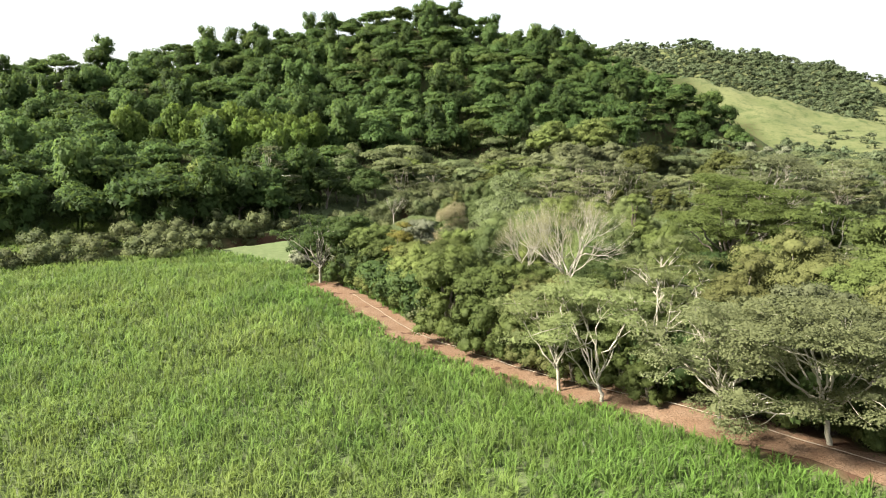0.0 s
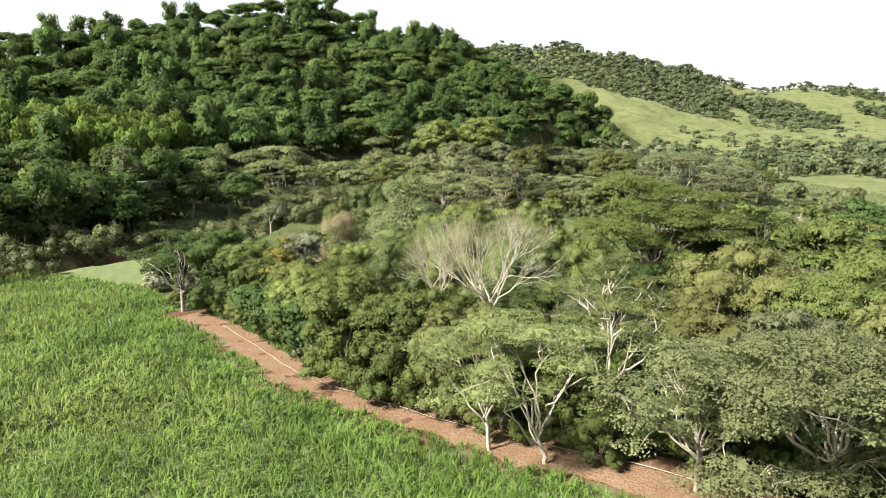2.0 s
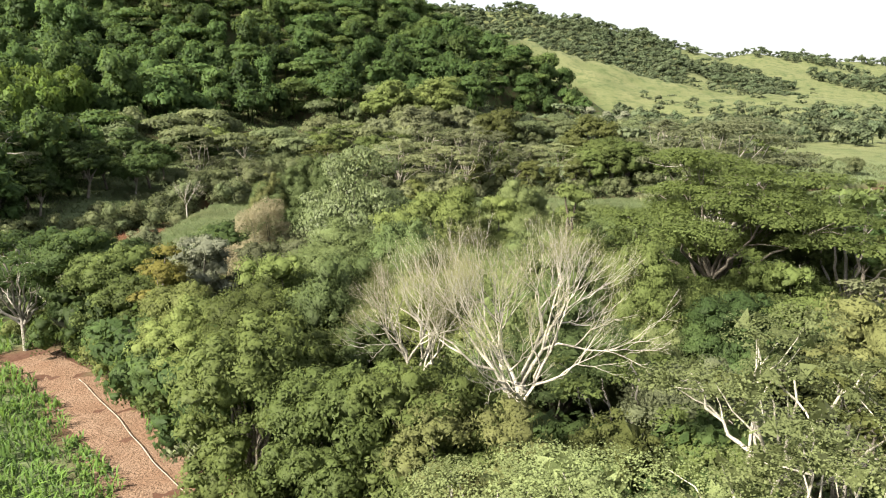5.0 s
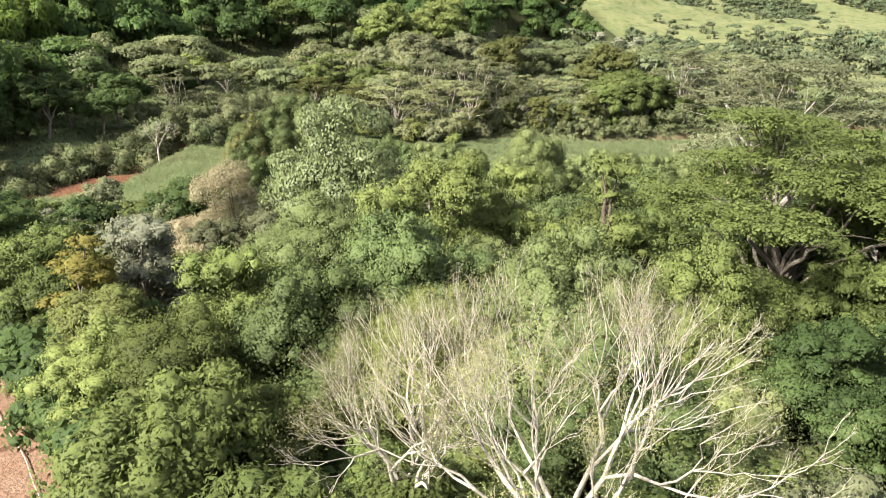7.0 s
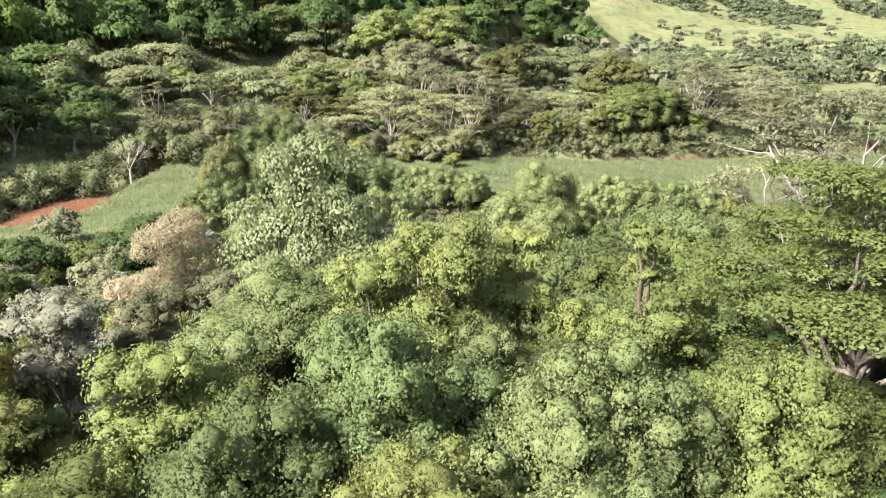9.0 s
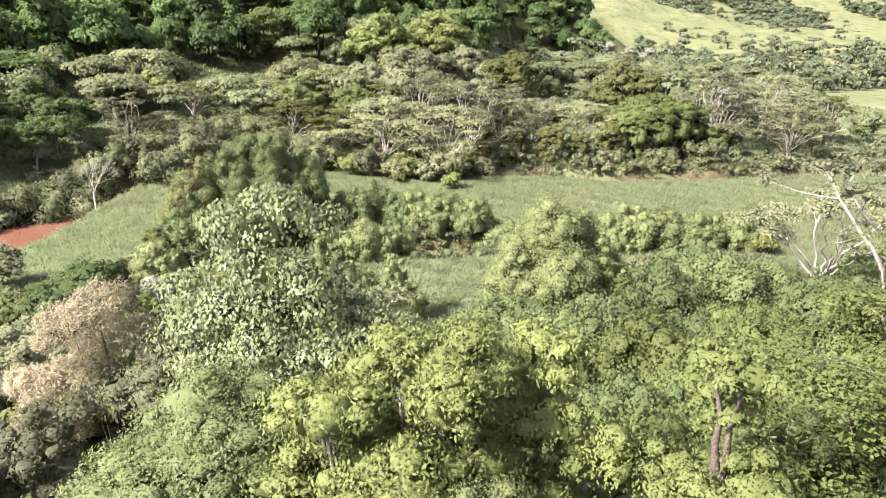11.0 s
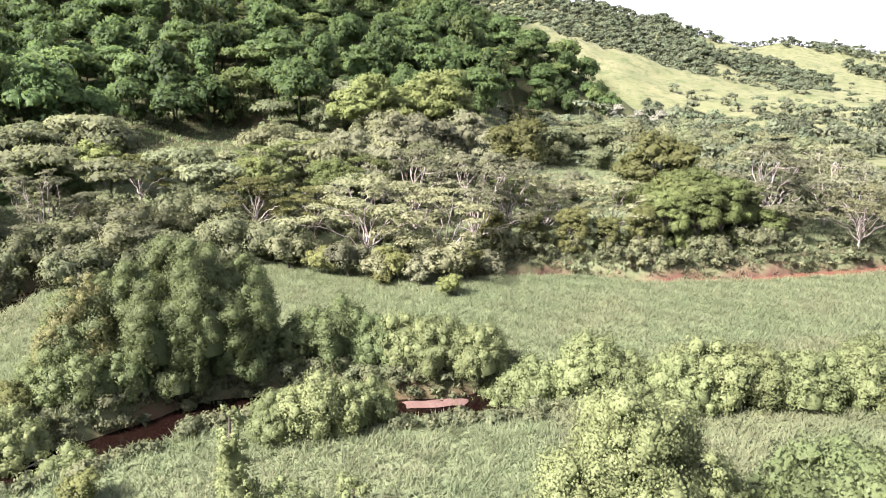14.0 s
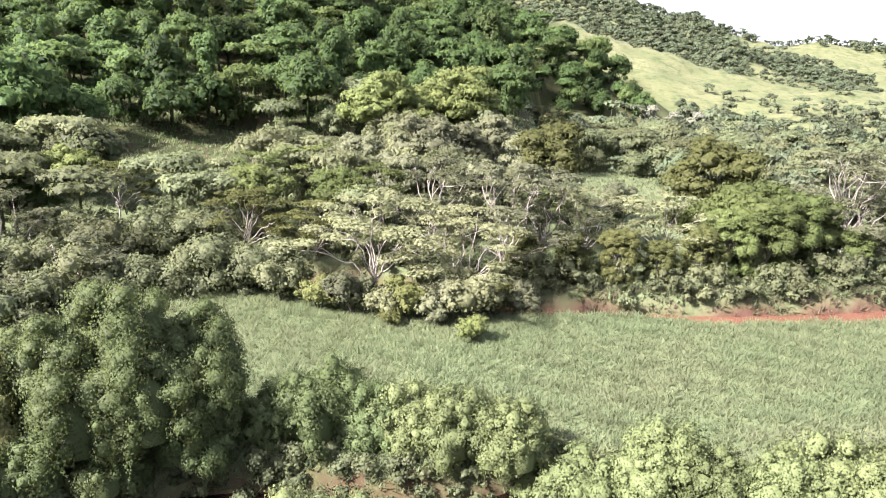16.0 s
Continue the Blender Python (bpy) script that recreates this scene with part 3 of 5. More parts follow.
def umbrella_tree(at, height, spread, mat, seed, label, leaf=0.20, density=24, bark=None, limbs=7, group="", name="tree", turn=0, lean=(0, 0), trunk_h=0.28, layers=0.5, plates=3, skirts=0, girth=1.0, solid=0):
    """A wide rain-tree shape: low fork, spreading pale limbs, and thin layered plates of leaf. skirts: lower limbs with hanging foliage."""
    rng = np.random.default_rng(seed)
    root = thing(name, at, label, "tree", group, turn=turn)
    wood, crown = Buf(), Buf()
    fork = np.array([lean[0] * 0.3, lean[1] * 0.3, height * trunk_h])
    limb(wood, (0, 0, -0.4), fork, height * 0.024 * girth, height * 0.018 * girth, rng, 0, 0.07, 7, 7)
    clumps, arms = [], []
    for k in range(limbs + skirts):
        low = k >= limbs
        a = k * 6.283 / limbs * (1.37 if low else 1) + rng.uniform(-0.4, 0.4)
        reach = spread * rng.uniform(0.5, 0.95) * (0.4 if k % 3 == 2 else 1)
        top = height * (1 - layers * (reach / spread) ** 2 * rng.uniform(0.5, 1.0)) - 0.5
        if low:
            top = height * rng.uniform(0.3, 0.78)
        tip = np.array([reach * math.cos(a) + lean[0], reach * math.sin(a) + lean[1], top])
        arm = Buf()
        arms.append(arm)
        pts = limb(arm, fork + [0, 0, rng.uniform(-0.25, 0.15) * height * trunk_h], tip, height * 0.011 * girth, 0.035, rng, 0.10, 0.10, 10, 5)
        for m in range(plates):
            src = pts[rng.integers(5, 9)]
            e = tip + np.array([rng.normal(0, spread * 0.17), rng.normal(0, spread * 0.17), rng.uniform(-0.15, 0.05) * height]) if m else tip
            if m:
                limb(arm, src, e, 0.05, 0.015, rng, 0.2, 0.1, 5, 4)
            r = spread * rng.uniform(0.11, 0.25)
            clumps.append((e + [0, 0, 0.15], np.array([r, r * rng.uniform(0.75, 1.1), r * rng.uniform(0.16, 0.32)])))
    subs = sub_clumps(clumps, rng, 6, 0.42, -0.1)
    add_crown(crown, clumps, rng, leaf, density * 0.7, low=-0.2, droop=0.1, spread=0.22, up=0.8, skin=solid)
    add_crown(crown, subs, rng, leaf, density * 0.9, cores=False, low=-0.25, droop=0.1, spread=0.22, up=0.8, skin=0)
    part("trunk", wood, bark or M_LIMB, root, smooth=True)
    for arm in arms:
        part("limb", arm, bark or M_LIMB, root, smooth=True)
    part("crown", crown, mat, root)
    return root


def bare_tree(at, height, spread, mat, seed, label, stems=4, turn=0, sparse=1.0, name="tree", fork=0.5, bark=None, leaf=0.055, low=0.45, girth=1.0):
    """A tall trunk, then a vase of white branches that fork again and again, with thin foliage at the tips."""
    rng = np.random.default_rng(seed)
    root = thing(name, at, label, "tree", turn=turn)
    wood, crown = Buf(), Buf()
    tips = []
    fz = height * fork

    arm = None

    def grow(p, d, length, rad, depth):
        e = p + d * length
        mid = (p + e) / 2 + rng.normal(0, length * 0.06, 3)
        add_tube(arm, [p, mid, e], [rad, rad * 0.85, rad * 0.68], 5 if depth < 3 else 3)
        if depth >= 8 or rad < 0.005:
            tips.append(e)
            return
        for k in range(3 if depth in (0, 2) else 2):
            nd = unit(d + rng.normal(0, 0.31 if depth < 3 else 0.24, 3) + [0, 0, 0.08 if depth < 3 else 0.20])
            grow(e, nd, length * rng.uniform(0.66, 0.86), rad * rng.uniform(0.56, 0.70), depth + 1)
        if depth >= 4:
            tips.append(e)

    limb(wood, (0, 0, -0.4), (0, 0, fz), height * 0.02 * girth, height * 0.016 * girth, rng, 0, 0.03, 7, 7)
    for s in range(stems):
        a = s * 6.283 / stems + rng.uniform(-0.4, 0.4)
        out = spread / (height - fz) * rng.uniform(0.55, 1.1)
        d = unit(np.array([math.cos(a) * out, math.sin(a) * out, 1.0]))
        arm = Buf()
        grow(np.array([0, 0, fz - 0.2 - 0.25 * s]), d, (height - fz) * 0.30, height * 0.0068 * girth, 0)
        part("limb", arm, bark or M_WHITE, root, "bare forking branches", smooth=True)
    tips = np.array(tips)
    p = np.repeat(tips, max(1, int(9 * sparse)), 0)
    p = p + rng.normal(0, 0.17, p.shape)
    p = p[p[:, 2] > fz + (height - fz) * low]
    add_leaves(crown, p, unit(rng.normal(size=p.shape) + [0, 0, 0.8]), leaf, rng, 0.0, aspect=0.28, lie=unit((p - [0, 0, fz]) * [1, 1, 0.5]) * 0.6 + [0, 0, 0.6])
    part("trunk", wood, bark or M_WHITE, root, smooth=True)
    part("crown", crown, mat, root)
    return root


def shrub(at, size, mat, seed, label, leaf=0.2, density=26, tall=0.8, group="", name="shrub", feather=False):
    rng = np.random.default_rng(seed)
    root = thing(name, at, label, "shrub", group)
    wood, crown = Buf(), Buf()
    main = []
    for k in range(5):
        a = k * 2.4 + rng.uniform(-0.3, 0.3)
        rad = size * 0.5 * math.sqrt(k / 5)
        r = size * rng.uniform(0.38, 0.55)
        c = np.array([rad * math.cos(a), rad * math.sin(a), size * tall * rng.uniform(0.45, 0.85)])
        main.append((c, np.array([r, r, r * 0.9])))
        limb(wood, (0, 0, -0.2), c, 0.06, 0.02, rng, 0.2, 0.05, 5, 4)
    if feather:
        add_crown(crown, sub_clumps(main, rng, 12, 0.4, -0.6), rng, leaf, density, cores=False, spread=1.2, droop=-0.3, aspect=0.10, low=-0.9, skin=0)
        add_crown(crown, main, rng, leaf, density * 1.4, spread=1.2, aspect=0.10, inner=0, shell=(0.4, 1.1), skin=0)
    else:
        add_crown(crown, main, rng, leaf, density * 0.5, low=-0.7)
        add_crown(crown, sub_clumps(main, rng, 6, 0.42, -0.6), rng, leaf, density, cores=False, low=-0.8)
    part("stem", wood, M_DARKBARK, root, smooth=True)
    part("crown", crown, mat, root)
    return root


def vine_thicket(at, lobes, mat, seed, label, leaf=0.135, density=38, name="vine_thicket", strands=20, turn=0, stem=True, hem=1.0):
    """Support trees smothered in creepers: an uneven heap of leafy clumps over each lobe, longer down the flanks, with trailing strands. hem: how far down the cover closes. lobes: (x, y, top, radius)."""
    rng = np.random.default_rng(seed)
    root = thing(name, at, label, "vine thicket", turn=turn)
    crown, wood, hang = Buf(), Buf(), Buf()

    def hidden(p, skip):
        for w in lobes:
            if w is skip:
                continue
            d = math.hypot(p[0] - w[0], p[1] - w[1]) / (w[3] * 0.8)
            if d < 1 and p[2] < w[2] * math.sqrt(1 - d * d) * 0.78:
                return True
        return False

    heaps, rims = [], []
    for w in lobes:
        lx, ly, top, r = w
        n = int(10 + 2.6 * r * top + 4.0 * r * r)
        sway = rng.uniform(0, 6.283, 3)
        for k in range(n):
            a = rng.uniform(0, 6.283)
            u = math.acos(rng.uniform(0, 1) ** 1.15) / 1.571
            if u > hem:
                continue
            wide = 1 + 0.20 * math.sin(2 * a + sway[0]) + 0.13 * math.sin(5 * a + sway[1])
            d = r * wide * math.sin(u * 1.571) ** 0.8 * rng.uniform(0.86, 1.08)
            z = top * math.cos(u * 1.571) ** 0.55 * (1 + 0.09 * math.sin(3 * a + sway[2])) * rng.uniform(0.91, 1.03)
            c = np.array([lx + d * math.cos(a), ly + d * math.sin(a), z])
            if hidden(c, w):
                continue
            q = min(r, 2.6) * (0.16 + 0.26 * rng.uniform() ** 1.5) + min(0.12, 0.07 * r)
            heaps.append((c, np.array([q, q, q * rng.uniform(0.75, 0.95 + 0.6 * u)])))
            if u > 0.4:
                rims.append((c + [0.8 * q * math.cos(a), 0.8 * q * math.sin(a), 0], a, q))
        ga, gu = np.meshgrid(np.linspace(0, 6.283, 15)[:-1], np.linspace(0.02, hem * 0.94, 7), indexing="ij")
        dd, zz = r * 0.72 * np.sin(gu * 1.571) ** 0.8, top * 0.84 * np.cos(gu * 1.571) ** 0.55
        g = np.stack([lx + dd * np.cos(ga), ly + dd * np.sin(ga), zz], -1).reshape(-1, 3)
        i, jj = np.meshgrid(np.arange(14), np.arange(6), indexing="ij")
        i2 = (i + 1) % 14
        crown.add(g, np.stack([i * 7 + jj, i * 7 + jj + 1, i2 * 7 + jj + 1, i2 * 7 + jj], -1).reshape(-1, 4), lie=unit(g - [lx, ly, top * 0.3]))
        if stem:
            limb(wood, (lx * 0.6, ly * 0.6, -0.4), (lx, ly, top - r * 0.4), 0.18, 0.06, rng, 0.1, 0.06, 6, 5)
    add_crown(crown, heaps, rng, leaf, density, cores=False, low=-0.85, droop=1.0, spread=0.34, aspect=0.40, up=0.3, shell=(0.75, 1.25), form=0.45, skin=1)
    for k in range(min(strands, 4 * len(rims))):
        p, a, q = rims[rng.integers(len(rims))]
        long = min(rng.uniform(0.7, max(2.6, 0.5 * p[2])), max(p[2] - 0.3, 0.3))
        m = int(long * 26)
        z = rng.uniform(0, 1, m)
        pts = p + np.stack([rng.normal(0, 0.12, m), rng.normal(0, 0.12, m), -z * long], -1)
        out = np.array([math.cos(a), math.sin(a), 0.25])
        add_leaves(hang, pts, np.broadcast_to(out, pts.shape), leaf, rng, 1.3, 0.4)
    if stem:
        part("trunk", wood, M_DARKBARK, root, smooth=True)
    part("crown", crown, mat, root)
    if hang.n:
        part("hanging_vines", hang, mat, root)
    return root


def bamboo(at, height, seed, label, culms=9, group=""):
    rng = np.random.default_rng(seed)
    root = thing("bamboo_clump", at, label, "bamboo", group)
    wood, crown = Buf(), Buf()
    for k in range(culms):
        a = rng.uniform(0, 6.283)
        out = height * rng.uniform(0.12, 0.4)
        h = height * rng.uniform(0.75, 1.0)
        s = np.linspace(0, 1, 9)
        pts = np.stack([math.cos(a) * out * s ** 2.2, math.sin(a) * out * s ** 2.2, h * (s - 0.16 * s ** 4) * 1.1 - 0.3], -1)
        add_tube(wood, pts, np.linspace(0.07, 0.02, 9), 4)
        clumps = []
        for q in range(3, 9):
            r = 1.35 * math.sin((q - 1.5) / 7.5 * 2.9) + 0.45
            clumps.append((pts[q] - [0, 0, 0.4], np.array([r, r, r * 1.15])))
        add_crown(crown, clumps, rng, 0.8, 3.2, low=-1, droop=1.3, spread=0.5, aspect=0.26, skin=0)
    part("culms", wood, M_CULM, root, smooth=True)
    part("crown", crown, L_BAMBOO, root)
    return root


# ---------------------------------------------------------------- grass
def add_blades(buf, x, y, z, length, width, rng, blades=10, bend=0.5, radius=0.25, simple=False, **attrs):
    """Tufts of arching blades; every blade is a quad and a tip."""
    n = len(x) * blades
    az = rng.uniform(0, 6.283, n)
    r = radius * np.sqrt(rng.uniform(0, 1, n))
    a2 = rng.uniform(0, 6.283, n)
    base = np.stack([np.repeat(x, blades) + r * np.cos(a2), np.repeat(y, blades) + r * np.sin(a2), np.repeat(z, blades) - 0.05], -1)
    ln = np.repeat(length, blades) * rng.uniform(0.55, 1.15, n)
    out = np.stack([np.cos(az), np.sin(az), 0 * az], -1)
    side = np.stack([-np.sin(az), np.cos(az), 0 * az], -1) * (width * rng.uniform(0.7, 1.3, n))[:, None]
    bd = (bend * rng.uniform(0.4, 1.5, n))[:, None]
    l3 = ln[:, None]
    mid = base + l3 * (0.62 * np.array([0, 0, 1.0]) + 0.30 * bd * out)
    tip = base + l3 * ((0.62 + 0.30 * (1 - bd * 0.9)) * np.array([0, 0, 1.0]) + 0.95 * bd * out)
    face = unit(0.45 * out + [0, 0, 1.0] + rng.normal(0, 0.15, (n, 3)))
    if simple:
        at = {k: np.repeat(np.repeat(val, blades), 3) for k, val in attrs.items()}
        buf.add(np.stack([base - side, base + side, tip], 1), None, np.arange(3 * n).reshape(n, 3), lie=np.repeat(face, 3, 0), **at)
        return
    v = np.stack([base - side * 0.6, base + side * 0.6, mid + side, mid - side, tip], 1)
    i = np.arange(n)[:, None] * 5
    at = {k: np.repeat(np.repeat(val, blades), 5) for k, val in attrs.items()}
    buf.add(v, i + [[0, 1, 2, 3]], i + [[3, 2, 4]], lie=np.repeat(face, 5, 0), **at)


def jitter(x0, x1, y0, y1, step, seed):
    r = np.random.default_rng(seed)
    x, y = np.meshgrid(np.arange(x0, x1, step), np.arange(y0, y1, step))
    x, y = x.ravel(), y.ravel()
    return x + r.uniform(-0.5, 0.5, x.shape) * step, y + r.uniform(-0.5, 0.5, x.shape) * step, r


def make_field():
    x, y, r = jitter(-100, 45, 18, 172, 0.92, 21)
    d, _ = to_line(x, y, ROAD)
    dr = river_d(x, y)
    edge = waves(x, y, 9, 31)
    far_edge = np.interp(x, [-100, -68, -57, -41, -29, -20], [96, 109, 115, 120, 118, 108]) + edge
    verge = (y > far_edge) & (x < -18) & (y < 172)
    ok = ~in_forest(x, y) & (d > 2.2 + 0.5 * edge + 1.5 * smooth((x - 4) / 14)) & ((y < far_edge) | verge) & (dr > 8.6)
    cone = (np.abs(x) < 12 + 0.72 * y) & (y > 30)
    ok &= cone | (r.uniform(0, 1, x.shape) < 0.25)
    x, y, verge = x[ok], y[ok], verge[ok]
    dry = waves(x, y, 34, 32) * 0.7 + waves(x, y, 6, 33, 2) * 0.35
    side = smooth((-x - y * 0.35 + 62) / 70)
    tint = np.clip(0.36 + 0.5 * dry - 0.7 * smooth((x + y * 0.5 - 14) / 40) + 0.3 * smooth((58 - y) / 30), 0, 1)
    value = np.clip(0.5 + 0.5 * waves(x, y, 12, 34, 2) + r.normal(0, 0.2, len(x)), 0, 1)
    length = 1.75 + 0.35 * waves(x, y, 11, 35, 2) + r.normal(0, 0.2, len(x))
    length = np.where(verge, 0.7 * length, length) * (1 - 0.45 * smooth((8 - to_line(x, y, ROAD)[0]) / 5))
    near = y < 70
    b = Buf()
    for sel, k, w in ((near, 18, 0.04), (~near, 12, 0.06)):
        add_blades(b, x[sel], y[sel], land(x[sel], y[sel]), length[sel], w, r, k, 0.55, 0.42, tint=tint[sel], value=value[sel])
    ob = new("field_grass", b.mesh("field_grass", L_CANE))
    return tagged(ob, "tall green fodder cane field with yellowing patches", "grass", kind="stuff")


def meadow_mask(x, y):
    dr = river_d(x, y)
    dc, _ = to_line(x, y, CREEK)
    edge = waves(x, y, 10, 41)
    wood = in_forest(x, y)
    return (dr > 7.6 + 0.6 * edge) & (dc > 3.3 + 0.9 * edge) & ((y > 122 + 0.06 * x + 5 * edge) & wood) & (y < 205) & (x > -28)


def make_meadow():
    x, y, r = jitter(-28, 135, 118, 200, 0.52, 22)
    ok = meadow_mask(x, y)
    x, y = x[ok], y[ok]
    flat = y > 160
    tint = np.clip(0.35 + 0.5 * waves(x, y, 22, 42) + 0.2 * r.normal(size=len(x)) + 0.35 * ((x > 38) & (y < 158)), 0, 1)
    value = np.clip(0.55 + 0.45 * waves(x, y, 5, 43, 3) + 0.2 * waves(x, y, 24, 47) + r.normal(0, 0.10, len(x)), 0, 1)
    length = 0.75 + 0.35 * waves(x, y, 4, 44, 3)
    b = Buf()
    add_blades(b, x, y, land(x, y), length, 0.06, r, 11, 0.85, 0.42, True, tint=tint, value=value)
    ob = new("meadow_grass", b.mesh("meadow_grass", L_MEADOW))
    return tagged(ob, "soft pale green meadow grass on the river flat", "grass", kind="stuff")


def make_slope_grass():
    x, y, r = jitter(-130, 190, 115, 330, 1.7, 23)
    dr = river_d(x, y)
    ok = (dr > 7.4) & (hill(x, y, RIDGE, 1.5) < 22) & (y > np.interp(x, [-140, -80, -60, -46, -33, -12, 8, 43, 73, 120], [112, 124, 134, 151, 168, 196, 207, 198, 186, 184]))
    x, y = x[ok], y[ok]
    tint = np.clip(0.3 + 0.5 * waves(x, y, 30, 45) + 0.2 * r.normal(size=len(x)) + 0.3 * smooth((x - 80) / 60), 0, 1)
    value = np.clip(0.4 + 0.4 * waves(x, y, 9, 46, 3) + r.normal(0, 0.15, len(x)), 0, 1)
    b = Buf()
    add_blades(b, x, y, land(x, y), 1.0 + 0 * x, 0.14, r, 8, 0.7, 0.9, True, tint=tint, value=value)
    ob = new("slope_grass", b.mesh("slope_grass", L_MEADOW))
    return tagged(ob, "rough green grass on the slope behind the river", "grass", kind="stuff")


field_grass = make_field()
meadow_grass = make_meadow()
slope_grass = make_slope_grass()


# ---------------------------------------------------------------- woods on the hills
def wood_template(seed, leaf, density, lumps, style, skirt=5):
    """One tree of the hill woods, about 10 m wide: arrays of a crown and a stem."""
    rng = np.random.default_rng(seed)
    b = Buf()
    clumps = []
    for k in range(lumps):
        a = k * 2.4 + rng.uniform(-0.4, 0.4)
        rad = 3.6 * math.sqrt((k + 0.2) / lumps)
        r = rng.uniform(1.4, 2.5)
        if style == "flat":
            c, rr = (rad * 1.25 * math.cos(a), rad * 1.25 * math.sin(a), 9.2 - 0.07 * rad * rad + rng.normal(0, 0.4)), (r * 1.1, r * 1.1, r * 0.4)
        elif style == "tall":
            c, rr = (rad * 0.6 * math.cos(a), rad * 0.6 * math.sin(a), 5.0 + 7.5 * k / lumps), (r * 0.9, r * 0.9, r)
        else:
            c, rr = (rad * math.cos(a), rad * math.sin(a), 8.2 - 0.2 * rad * rad + rng.normal(0, 0.6)), (r, r, r * 0.85)
        clumps.append((np.array(c), np.array(rr)))
    for k in range(skirt):
        a = k * 6.283 / skirt + rng.uniform(-0.4, 0.4)
        r = rng.uniform(1.3, 1.9)
        clumps.append((np.array([2.9 * math.cos(a), 2.9 * math.sin(a), rng.uniform(1.8, 4.8)]), np.array([r, r, r * 1.15])))
    add_crown(b, clumps, rng, leaf, density, low=-0.3, spread=0.4, up=0.5, aspect=0.36, inner=0.25)
    add_tube(b, [(0, 0, -1.0), (0.1, 0, 3), (0, 0.1, 7)], [0.3, 0.22, 0.12], 4)
    return (*b.arrays(), np.concatenate(b.lies))


def plant_woods(name, x, y, scale, templates, mat, label, seed, tint):
    r = np.random.default_rng(seed)
    z = land(x, y)
    which = r.integers(0, len(templates), len(x))
    b = Buf()
    value = np.clip(r.normal(0.5, 0.28, len(x)), 0, 1)
    for k, (v, q, t, f) in enumerate(templates):
        s = np.where(which == k)[0]
        m = len(s)
        if not m:
            continue
        a = r.uniform(0, 6.283, m)
        ca, sa = np.cos(a)[:, None], np.sin(a)[:, None]
        sc = scale[s][:, None]
        st = sc * r.uniform(0.85, 1.2, (m, 1))
        vx = (v[:, 0] * ca - v[:, 1] * sa) * sc + x[s][:, None]
        vy = (v[:, 0] * sa + v[:, 1] * ca) * sc + y[s][:, None]
        vz = v[:, 2] * st + z[s][:, None]
        fx, fy = f[:, 0] * ca - f[:, 1] * sa, f[:, 0] * sa + f[:, 1] * ca
        face = np.stack([fx, fy, np.broadcast_to(f[:, 2], fx.shape)], -1)
        off = (np.arange(m) * len(v))[:, None, None]
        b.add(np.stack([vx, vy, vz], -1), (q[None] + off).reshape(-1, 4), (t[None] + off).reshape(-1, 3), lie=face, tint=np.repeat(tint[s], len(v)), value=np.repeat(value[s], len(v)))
    ob = new(name, b.mesh(name, mat))
    return tagged(ob, label, "forest", kind="stuff")


